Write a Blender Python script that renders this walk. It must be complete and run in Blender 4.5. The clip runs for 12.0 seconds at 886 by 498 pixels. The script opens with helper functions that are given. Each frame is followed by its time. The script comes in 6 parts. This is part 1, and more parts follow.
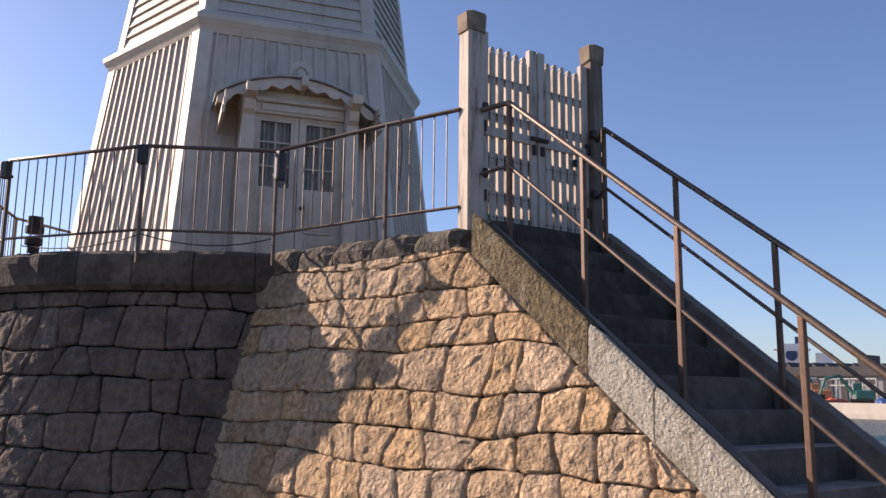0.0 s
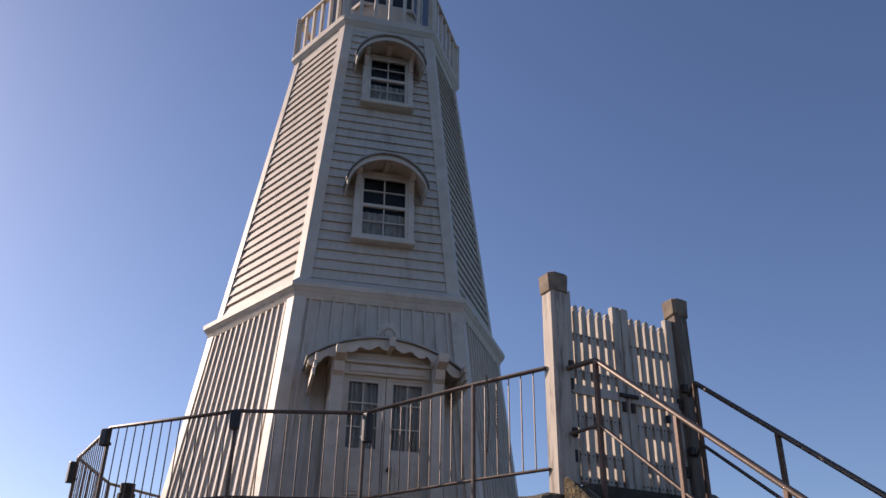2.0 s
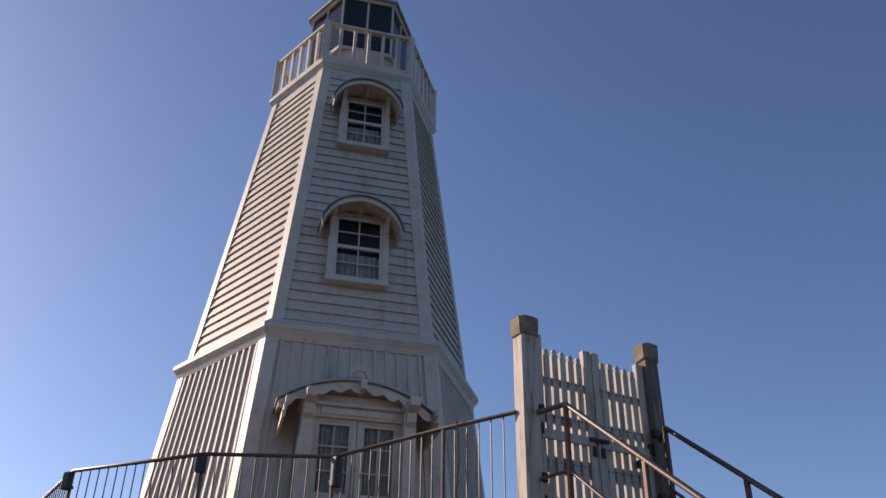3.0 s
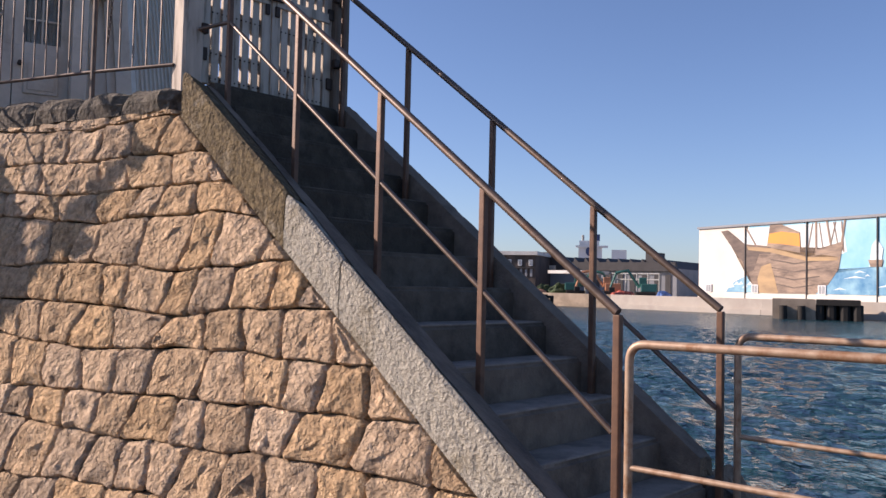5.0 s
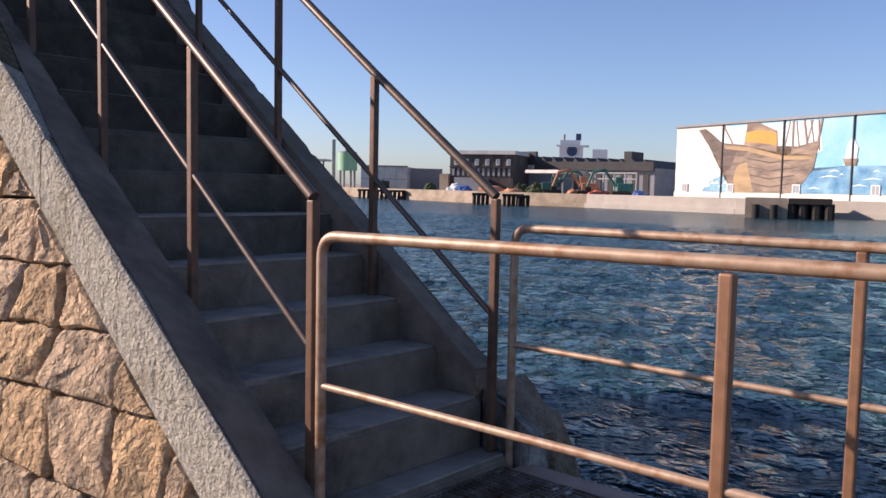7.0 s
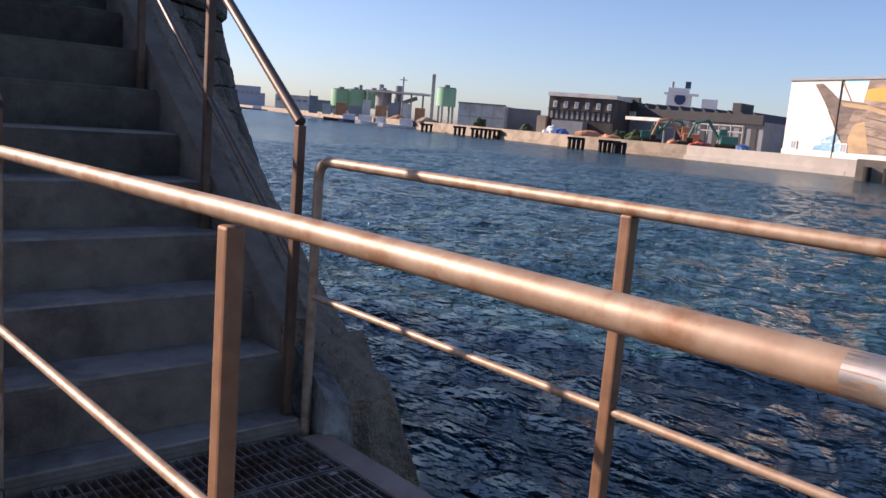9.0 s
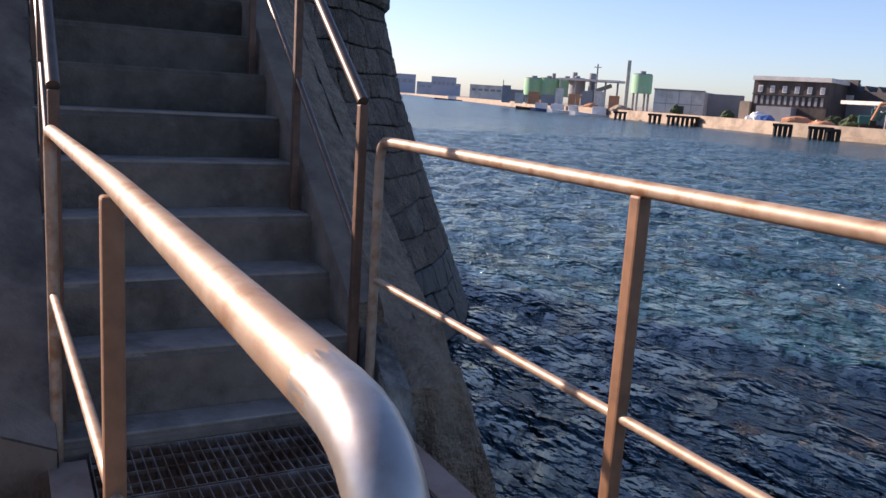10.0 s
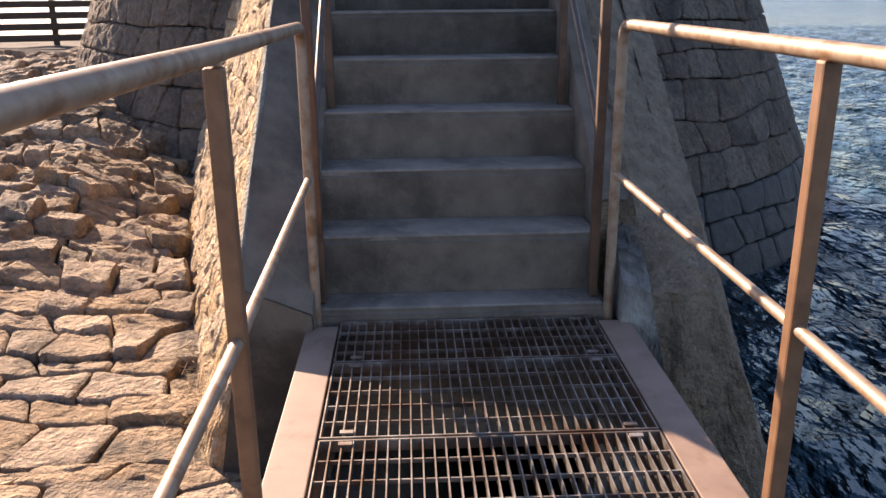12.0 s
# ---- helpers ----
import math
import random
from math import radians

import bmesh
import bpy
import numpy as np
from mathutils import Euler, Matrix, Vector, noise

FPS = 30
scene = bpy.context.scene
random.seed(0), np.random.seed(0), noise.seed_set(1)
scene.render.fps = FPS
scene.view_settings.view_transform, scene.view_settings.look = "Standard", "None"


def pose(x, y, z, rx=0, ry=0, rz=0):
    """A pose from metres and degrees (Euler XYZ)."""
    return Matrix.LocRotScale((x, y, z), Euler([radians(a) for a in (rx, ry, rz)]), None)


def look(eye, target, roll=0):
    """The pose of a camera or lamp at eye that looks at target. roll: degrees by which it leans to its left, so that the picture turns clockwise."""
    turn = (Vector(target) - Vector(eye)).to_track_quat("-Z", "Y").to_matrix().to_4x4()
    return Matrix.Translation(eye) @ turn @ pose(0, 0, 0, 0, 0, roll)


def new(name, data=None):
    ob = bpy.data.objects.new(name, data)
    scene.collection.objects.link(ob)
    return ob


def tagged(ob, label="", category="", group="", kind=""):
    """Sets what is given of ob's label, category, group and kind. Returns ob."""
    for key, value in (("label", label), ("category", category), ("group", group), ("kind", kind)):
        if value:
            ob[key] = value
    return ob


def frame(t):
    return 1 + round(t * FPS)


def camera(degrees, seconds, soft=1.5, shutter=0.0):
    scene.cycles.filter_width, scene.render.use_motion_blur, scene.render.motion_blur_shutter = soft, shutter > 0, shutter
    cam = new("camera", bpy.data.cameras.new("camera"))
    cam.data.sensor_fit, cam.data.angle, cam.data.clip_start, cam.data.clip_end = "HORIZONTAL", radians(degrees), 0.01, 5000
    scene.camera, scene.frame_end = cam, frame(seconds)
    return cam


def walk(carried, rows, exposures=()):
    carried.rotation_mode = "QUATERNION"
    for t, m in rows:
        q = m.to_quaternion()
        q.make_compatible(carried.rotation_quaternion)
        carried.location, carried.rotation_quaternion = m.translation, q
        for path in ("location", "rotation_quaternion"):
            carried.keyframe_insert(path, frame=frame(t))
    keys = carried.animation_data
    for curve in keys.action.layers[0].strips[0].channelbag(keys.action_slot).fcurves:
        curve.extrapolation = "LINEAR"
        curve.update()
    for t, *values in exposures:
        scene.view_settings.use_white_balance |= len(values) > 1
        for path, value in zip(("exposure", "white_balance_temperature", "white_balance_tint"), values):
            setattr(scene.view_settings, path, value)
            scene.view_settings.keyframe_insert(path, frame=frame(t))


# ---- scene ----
cam = camera(56.7, 12.0)
PATH = [
    (0, (-3.805, -1.42, 1.351), (-2.697, 0.209, 1.693), 0.6),
    (0.5, (-3.853, -1.446, 1.364), (-2.829, 0.194, 1.877), 0.6),
    (1, (-3.858, -1.441, 1.386), (-2.907, 0.214, 1.981), 0.8),
    (1.5, (-3.856, -1.454, 1.402), (-2.969, 0.189, 2.12), 0.8),
    (2, (-3.841, -1.455, 1.432), (-3.009, 0.121, 2.339), 1.0),
    (2.5, (-3.822, -1.464, 1.441), (-3.009, 0.038, 2.482), 0.7),
    (3, (-3.795, -1.489, 1.434), (-2.942, 0.02, 2.431), 0.8),
    (3.5, (-3.72, -1.543, 1.396), (-2.681, 0.036, 2.05), 0.6),
    (3.7, (-3.664, -1.541, 1.381), (-2.521, 0.024, 1.873), 0.0),
    (5.3, (-2.889, -1.656, 1.267), (-1.406, -0.316, 1.333), 0.9),
    (5.5, (-2.786, -1.69, 1.269), (-1.307, -0.343, 1.31), -0.1),
    (6, (-2.434, -1.801, 1.252), (-0.967, -0.443, 1.218), 0.8),
    (6.5, (-2.106, -1.86, 1.245), (-0.63, -0.514, 1.147), 1.4),
    (7, (-1.792, -1.966, 1.223), (-0.306, -0.635, 1.069), 1.2),
    (7.5, (-1.518, -2.124, 1.241), (-0.059, -0.772, 1.033), 2.5),
    (7.7, (-1.4, -2.153, 1.234), (0.058, -0.805, 1.001), 2.8),
    (9.5, (-0.37, -2.493, 1.231), (0.796, -0.907, 0.877), 4.7),
    (10, (-0.16, -2.55, 1.224), (0.774, -0.82, 0.855), 3.7),
    (10.5, (0.034, -2.572, 1.216), (0.699, -0.729, 0.817), 3.1),
    (11, (0.1, -2.549, 1.211), (0.532, -0.644, 0.785), 1.3),
    (11.5, (0.216, -2.576, 1.185), (0.385, -0.642, 0.702), 0.1),
    (12, (0.297, -2.627, 1.162), (0.376, -0.721, 0.559), -0.5),
]
walk(cam, [(t, look(eye, target, roll)) for t, eye, target, roll in PATH],
     [(0, 0.70, 6900, 23), (0.5, 0.48, 6900, 23), (1.0, 0.30, 6900, 23), (2.5, 0.32, 6800, 22), (3.5, 0.20, 6700, 22), (4.3, 0.45, 6700, 23), (5.5, 0.58, 6700, 24), (9.5, 0.70, 6800, 25), (10.5, 1.20, 7000, 26), (11.0, 1.38, 7200, 26), (11.5, 1.52, 7500, 25), (12, 1.50, 7800, 22)])

# ---- light ----
SUN_TURN, SUN_HEIGHT = 32.2, 25.0      # degrees from +y towards -x, degrees above the horizon
sa, se = radians(SUN_TURN), radians(SUN_HEIGHT)
sun_way = Vector((-math.sin(sa) * math.cos(se), math.cos(sa) * math.cos(se), math.sin(se)))
world = bpy.data.worlds.new("sky")
scene.world = world
world.use_nodes = True
wt = world.node_tree
sky = wt.nodes.new("ShaderNodeTexSky")
sky.sky_type = 'NISHITA'
sky.sun_disc = False
sky.sun_elevation = se
sky.sun_rotation = -sa
sky.air_density, sky.dust_density, sky.ozone_density = 0.85, 0.7, 4.6
wt.links.new(sky.outputs[0], wt.nodes["Background"].inputs[0])
wt.nodes["Background"].inputs[1].default_value = 0.108
sun = new("sun", bpy.data.lights.new("sun", 'SUN'))
sun.data.energy, sun.data.angle, sun.data.color = 5.0, radians(0.5), (1.0, 0.88, 0.73)
sun.matrix_world = look((0, 0, 30), Vector((0, 0, 30)) - sun_way)


# ---- materials ----
def surf(name, c1, c2, scale=6.0, rough=0.7, bump=0.3, bscale=40.0, metal=0.0, vary=0.0, c3=None, c3_scale=1.2, c3_cut=0.55,
         depth=0.01, stretch=(1, 1, 1), spec=0.5, rough2=None, pits=False):
    """Two tones of fine grain, a broader stain, and relief; vary changes the tone from piece to piece."""
    m = bpy.data.materials.new(name)
    m.use_nodes = True
    nt = m.node_tree
    n, ln = nt.nodes, nt.links
    b = n["Principled BSDF"]
    co = n.new("ShaderNodeTexCoord")
    mp = n.new("ShaderNodeMapping")
    mp.inputs["Scale"].default_value = stretch
    ln.new(co.outputs["Object"], mp.inputs[0])

    def noise_at(s, detail=6.0, r=0.6):
        t = n.new("ShaderNodeTexNoise")
        t.inputs["Scale"].default_value, t.inputs["Detail"].default_value, t.inputs["Roughness"].default_value = s, detail, r
        ln.new(mp.outputs[0], t.inputs[0])
        return t.outputs[0]

    def ramp(src, lo, hi):
        t = n.new("ShaderNodeMapRange")
        t.inputs[1].default_value, t.inputs[2].default_value = lo, hi
        ln.new(src, t.inputs[0])
        return t.outputs[0]

    def mix(f, a, c):
        t = n.new("ShaderNodeMix")
        t.data_type = 'RGBA'
        ln.new(f, t.inputs[0])
        for sock, v in ((t.inputs[6], a), (t.inputs[7], c)):
            if isinstance(v, tuple):
                sock.default_value = (*v, 1)
            else:
                ln.new(v, sock)
        return t.outputs[2]

    col = mix(ramp(noise_at(scale), 0.35, 0.65), c1, c2)
    if c3:
        col = mix(ramp(noise_at(c3_scale, 8.0, 0.68), c3_cut - 0.07, c3_cut + 0.12), col, c3)
    if vary:
        info = n.new("ShaderNodeObjectInfo")
        hsv = n.new("ShaderNodeHueSaturation")
        ln.new(ramp(info.outputs["Random"], 0, 1), hsv.inputs["Value"])
        v = hsv.inputs["Value"].links[0].from_node
        v.inputs[3].default_value, v.inputs[4].default_value = 1 - vary, 1 + vary
        h = n.new("ShaderNodeMapRange")
        mul = n.new("ShaderNodeMath")
        mul.operation = 'FRACT'
        m7 = n.new("ShaderNodeMath")
        m7.operation = 'MULTIPLY'
        m7.inputs[1].default_value = 7.31
        ln.new(info.outputs["Random"], m7.inputs[0])
        ln.new(m7.outputs[0], mul.inputs[0])
        ln.new(mul.outputs[0], h.inputs[0])
        h.inputs[3].default_value, h.inputs[4].default_value = 1 - vary * 0.7, 1 + vary * 0.9
        ln.new(h.outputs[0], hsv.inputs["Saturation"])
        ln.new(col, hsv.inputs["Color"])
        col = hsv.outputs[0]
    ln.new(col, b.inputs["Base Color"])
    b.inputs["Metallic"].default_value = metal
    b.inputs["Specular IOR Level"].default_value = spec
    rr = n.new("ShaderNodeMapRange")
    ln.new(noise_at(scale * 2.3), rr.inputs[0])
    rr.inputs[3].default_value, rr.inputs[4].default_value = rough, (rough2 if rough2 is not None else min(1, rough + 0.15))
    ln.new(rr.outputs[0], b.inputs["Roughness"])
    if bump:
        bn = n.new("ShaderNodeBump")
        bn.inputs["Strength"].default_value, bn.inputs["Distance"].default_value = bump, depth
        if pits:
            # coarse chiselled pits over broader lumps
            add = n.new("ShaderNodeMath")
            add.operation = 'MULTIPLY_ADD'
            ln.new(ramp(noise_at(bscale * 0.3, 4.0, 0.6), 0.36, 0.64), add.inputs[0])
            add.inputs[1].default_value = 1.3
            ln.new(ramp(noise_at(bscale, 5.0, 0.6), 0.36, 0.64), add.inputs[2])
            ln.new(add.outputs[0], bn.inputs["Height"])
        else:
            ln.new(noise_at(bscale, 8.0, 0.65), bn.inputs["Height"])
        ln.new(bn.outputs[0], b.inputs["Normal"])
    return m


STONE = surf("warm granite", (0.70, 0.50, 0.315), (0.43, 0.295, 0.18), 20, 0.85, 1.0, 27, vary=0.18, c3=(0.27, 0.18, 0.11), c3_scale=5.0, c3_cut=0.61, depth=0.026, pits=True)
# Shaded copy of the granite: the east wall's shade is in this brown.
EASTSTONE = surf("brown washed granite darkened for shade", (0.40, 0.30, 0.21), (0.26, 0.19, 0.13), 16, 0.88, 1.0, 40, vary=0.10, c3=(0.13, 0.10, 0.075), c3_scale=3.0, c3_cut=0.58, depth=0.016, pits=True)
OCHRE = surf("ochre granite", (0.58, 0.37, 0.19), (0.36, 0.21, 0.10), 16, 0.88, 1.0, 40, c3=(0.62, 0.45, 0.28), c3_scale=3.0, c3_cut=0.58, depth=0.016, pits=True)
# Brown of the east kerb, taken darker to hold its shade.
BROWNSTONE = surf("brown granite darkened for shade", (0.34, 0.245, 0.165), (0.22, 0.155, 0.10), 16, 0.88, 1.0, 40, c3=(0.12, 0.09, 0.065), c3_scale=3.0, depth=0.016, pits=True)
OLDPOST = surf("bare brown gate wood", (0.19, 0.145, 0.11), (0.10, 0.075, 0.056), 6, 0.75, 0.7, 40, c3=(0.34, 0.29, 0.24), c3_scale=5.0, c3_cut=0.62, depth=0.006, stretch=(3, 3, 0.35))
BARE = surf("bare worn steel", (0.50, 0.47, 0.44), (0.36, 0.31, 0.27), 30, 0.32, 0.1, 120, metal=0.8, depth=0.0006)
# Same granite as the sunlit wall, with the platform's shade in its colour.
STONE_SHADE = surf("granite greyed and darkened for shade", (0.27, 0.20, 0.15), (0.165, 0.125, 0.095), 16, 0.88, 1.0, 27, vary=0.18, c3=(0.10, 0.08, 0.065), c3_scale=2.2, depth=0.026, pits=True)
STONE_WET = surf("dark tidal granite", (0.05, 0.045, 0.04), (0.03, 0.028, 0.024), 9, 0.5, 0.9, 24, vary=0.15, depth=0.02)
JOINT = surf("dark joint", (0.032, 0.026, 0.021), (0.018, 0.015, 0.012), 12, 0.95, 0.5, 40)
CAPSTONE = surf("dark capstone", (0.095, 0.076, 0.060), (0.055, 0.045, 0.036), 14, 0.9, 0.9, 40, vary=0.12, c3=(0.17, 0.145, 0.11), c3_scale=2.0, depth=0.008, pits=True)
COPING = surf("lichen coping", (0.20, 0.172, 0.135), (0.065, 0.056, 0.047), 24, 0.92, 1.0, 34, vary=0.12, c3=(0.13, 0.115, 0.085), c3_scale=3, depth=0.012, pits=True)
PEBBLE = surf("pebbled kerb concrete", (0.62, 0.59, 0.50), (0.42, 0.395, 0.335), 55, 0.92, 1.0, 60, c3=(0.24, 0.19, 0.10), c3_scale=2.2, c3_cut=0.61, depth=0.02, pits=True)
MOSSY = surf("mossy kerb stone", (0.25, 0.19, 0.10), (0.085, 0.064, 0.036), 26, 0.95, 1.0, 40, c3=(0.42, 0.38, 0.30), c3_scale=3.4, c3_cut=0.62, depth=0.024, pits=True)
CONCRETE = surf("step concrete", (0.205, 0.162, 0.124), (0.138, 0.108, 0.082), 7, 0.9, 0.7, 60, c3=(0.072, 0.058, 0.046), c3_scale=2.4, depth=0.003, pits=True)
WHITE = surf("weathered white paint", (0.57, 0.505, 0.43), (0.48, 0.42, 0.35), 5, 0.55, 0.25, 60, c3=(0.33, 0.265, 0.20), c3_scale=1.6, c3_cut=0.61, depth=0.003, stretch=(3, 3, 0.7))
WHITE2 = surf("white trim paint", (0.60, 0.53, 0.445), (0.52, 0.452, 0.37), 5, 0.5, 0.2, 60, c3=(0.36, 0.29, 0.22), c3_scale=2.2, c3_cut=0.63, depth=0.003)
GATEWOOD = surf("peeling white gate wood", (0.54, 0.475, 0.40), (0.40, 0.34, 0.275), 6, 0.7, 0.6, 40, c3=(0.10, 0.078, 0.06), c3_scale=6.0, c3_cut=0.61, depth=0.006, stretch=(3, 3, 0.35))
POSTCAP = surf("old cap stone", (0.30, 0.235, 0.17), (0.19, 0.145, 0.105), 10, 0.85, 0.7, 40, c3=(0.08, 0.065, 0.05), c3_scale=6, c3_cut=0.62, depth=0.006)
RAIL = surf("worn brown rail paint", (0.40, 0.29, 0.205), (0.29, 0.185, 0.12), 18, 0.40, 0.2, 160, metal=0.25, c3=(0.22, 0.10, 0.04), c3_scale=9, c3_cut=0.58, depth=0.001, rough2=0.6)
# Stair rails and posts: the brown paint again, with their shade coloured in.
STAIRRAIL = surf("brown rail paint darkened for shade", (0.145, 0.105, 0.082), (0.10, 0.072, 0.055), 18, 0.32, 0.15, 160, metal=0.4, c3=(0.13, 0.065, 0.035), c3_scale=11, c3_cut=0.63, depth=0.001, rough2=0.5)
STAIRPOST = surf("rusty post paint darkened for shade", (0.15, 0.078, 0.045), (0.10, 0.052, 0.032), 16, 0.5, 0.2, 120, metal=0.2, c3=(0.06, 0.033, 0.022), c3_scale=9, c3_cut=0.6, depth=0.001)
POSTPAINT = surf("rust-brown post paint", (0.26, 0.135, 0.072), (0.19, 0.095, 0.05), 16, 0.45, 0.2, 120, metal=0.2, c3=(0.10, 0.05, 0.03), c3_scale=9, c3_cut=0.62, depth=0.001)
GREYRAIL = surf("dark brown fence steel", (0.14, 0.105, 0.085), (0.09, 0.066, 0.055), 15, 0.45, 0.1, 90, metal=0.5, depth=0.001)
GRATE = surf("galvanised grating", (0.42, 0.39, 0.36), (0.22, 0.17, 0.14), 14, 0.4, 0.1, 90, metal=0.7, c3=(0.15, 0.085, 0.055), c3_scale=5, c3_cut=0.52, depth=0.001)
BEAM = surf("pink-brown beam paint", (0.30, 0.205, 0.155), (0.235, 0.155, 0.115), 6, 0.55, 0.2, 60, c3=(0.19, 0.10, 0.065), c3_scale=5, c3_cut=0.60, depth=0.002)
BLACK = surf("black plastic", (0.02, 0.02, 0.022), (0.014, 0.014, 0.016), 8, 0.4, 0.1, 60, depth=0.001)
IRON = surf("rusty iron", (0.07, 0.045, 0.035), (0.035, 0.028, 0.025), 20, 0.6, 0.3, 80, metal=0.4, depth=0.002)
CURTAIN = surf("grey curtain", (0.40, 0.35, 0.30), (0.30, 0.26, 0.22), 12, 0.9, 0.1, 60, depth=0.002)
DARKIN = surf("dark interior", (0.02, 0.02, 0.02), (0.015, 0.015, 0.015), 5, 0.9, 0.0)
ROOFGREY = surf("lead roof", (0.42, 0.41, 0.39), (0.34, 0.33, 0.31), 8, 0.6, 0.2, 40, depth=0.003)
FOOTC = surf("washed rough concrete", (0.36, 0.34, 0.30), (0.13, 0.12, 0.105), 9, 0.9, 1.0, 26, c3=(0.06, 0.055, 0.048), c3_scale=3.0, c3_cut=0.52, depth=0.012, pits=True, stretch=(1, 1, 0.5))
# Two darker step concretes that carry the stairs' shade in their colour.
SHADEC = surf("stained step concrete darkened for shade", (0.135, 0.113, 0.09), (0.085, 0.07, 0.054), 7, 0.92, 0.7, 60, c3=(0.04, 0.034, 0.027), c3_scale=2.0, c3_cut=0.52, depth=0.003, pits=True)
DEEPSHADEC = surf("upper step concrete, deep shade in colour", (0.075, 0.062, 0.046), (0.042, 0.034, 0.026), 8, 0.92, 0.8, 60, c3=(0.13, 0.11, 0.085), c3_scale=2.6, c3_cut=0.60, depth=0.004, pits=True)
# Treads are coloured paler than risers to paint in the skylight on top.
TREADC = surf("tread concrete paler for skylight", (0.295, 0.252, 0.21), (0.21, 0.178, 0.146), 8, 0.9, 0.6, 60, c3=(0.115, 0.098, 0.082), c3_scale=3.5, depth=0.0025, pits=True)
ROCK = surf("tan shore rock", (0.43, 0.31, 0.212), (0.255, 0.18, 0.122), 14, 0.88, 1.0, 26, vary=0.2, c3=(0.10, 0.078, 0.06), c3_scale=2.6, c3_cut=0.57, depth=0.018, pits=True)
SOIL = surf("dark gravel soil", (0.13, 0.10, 0.078), (0.075, 0.06, 0.048), 14, 0.95, 1.0, 30, depth=0.02)


def glass(name, tint, rough=0.03):
    m = bpy.data.materials.new(name)
    m.use_nodes = True
    b = m.node_tree.nodes["Principled BSDF"]
    b.inputs["Base Color"].default_value = (*tint, 1)
    b.inputs["Roughness"].default_value = rough
    b.inputs["Transmission Weight"].default_value = 1.0
    b.inputs["IOR"].default_value = 1.2
    return m


GLASS = glass("window glass", (0.9, 0.93, 0.93))


# ---- mesh helpers ----
def box(bm, c, s, m=None, bev=0.0):
    r = bmesh.ops.create_cube(bm, size=1.0)
    vs = r["verts"]
    bmesh.ops.scale(bm, vec=s, verts=vs)
    if bev:
        es = list({e for v in vs for e in v.link_edges})
        q = bmesh.ops.bevel(bm, geom=es, offset=bev, segments=2, affect='EDGES', profile=0.6)
        vs = list({v for f in q["faces"] for v in f.verts} | {v for v in vs if v.is_valid})
        # every vertex of this island
        seen, todo = set(vs), list(vs)
        while todo:
            for e in todo.pop().link_edges:
                for v in e.verts:
                    if v not in seen:
                        seen.add(v)
                        todo.append(v)
        vs = list(seen)
    bmesh.ops.transform(bm, matrix=Matrix.Translation(c) @ (m.to_4x4() if m else Matrix()), verts=vs)
    return vs


def prism(bm, low, high):
    """A solid between two rings of equally many points."""
    a = [bm.verts.new(p) for p in low]
    b = [bm.verts.new(p) for p in high]
    k = len(a)
    bm.faces.new(list(reversed(a)))
    bm.faces.new(b)
    for i in range(k):
        bm.faces.new((a[i], a[(i + 1) % k], b[(i + 1) % k], b[i]))


def rounded(pts, r, n=6):
    """A polyline whose inner corners are turned into arcs of about radius r."""
    pts = [Vector(p) for p in pts]
    out = [pts[0]]
    for a, b, c in zip(pts, pts[1:], pts[2:]):
        u, v = (a - b).normalized(), (c - b).normalized()
        p, q = b + u * r, b + v * r
        for i in range(n + 1):
            t = i / n
            out.append(p * (1 - t) ** 2 + b * 2 * t * (1 - t) + q * t * t)
    out.append(pts[-1])
    return out


def tube(bm, pts, r, n=12, flat=1.0):
    pts = [Vector(p) for p in pts]
    rings = []
    up = Vector((0, 0, 1))
    last = None
    for i, p in enumerate(pts):
        d = ((pts[min(i + 1, len(pts) - 1)] - p).normalized() + (p - pts[max(i - 1, 0)]).normalized()).normalized()
        s = d.cross(up)
        s = s.normalized() if s.length > 0.05 else (last or Vector((1, 0, 0)))
        s = -s if last and s.dot(last) < 0 else s
        last = s
        w = s.cross(d).normalized()
        rings.append([bm.verts.new(p + (s * math.cos(a) + w * math.sin(a) * flat) * r) for a in (2 * math.pi * k / n for k in range(n))])
    for a, b in zip(rings, rings[1:]):
        for k in range(n):
            bm.faces.new((a[k], a[(k + 1) % n], b[(k + 1) % n], b[k]))
    bm.faces.new(list(reversed(rings[0])))
    bm.faces.new(rings[-1])


def link(name, bm, mat, smooth=False):
    bmesh.ops.recalc_face_normals(bm, faces=bm.faces[:])
    me = bpy.data.meshes.new(name)
    bm.to_mesh(me)
    bm.free()
    me.materials.append(mat)
    if smooth:
        me.polygons.foreach_set("use_smooth", [True] * len(me.polygons))
        me.set_sharp_from_angle(angle=radians(42))
    return new(name, me)


def part(name, bm, mat, parent, label="", smooth=False):
    ob = link(name, bm, mat, smooth)
    ob.parent = parent
    if label:
        tagged(ob, label)
    return ob


def holder(name, label, category, at=(0, 0, 0), group="", kind=""):
    """The empty that carries a thing's parts; the parts keep world measures when it stands at the origin."""
    e = new(name)
    e.location = at
    return tagged(e, label, category, group, kind)


def box_part(name, c, s, mat, parent, m=None, bev=0.0, label=""):
    bm = bmesh.new()
    box(bm, c, s, m, bev)
    return part(name, bm, mat, parent, label)


def tube_part(name, pts, r, mat, parent, n=12, label=""):
    bm = bmesh.new()
    tube(bm, pts, r, n)
    return part(name, bm, mat, parent, label, smooth=True)


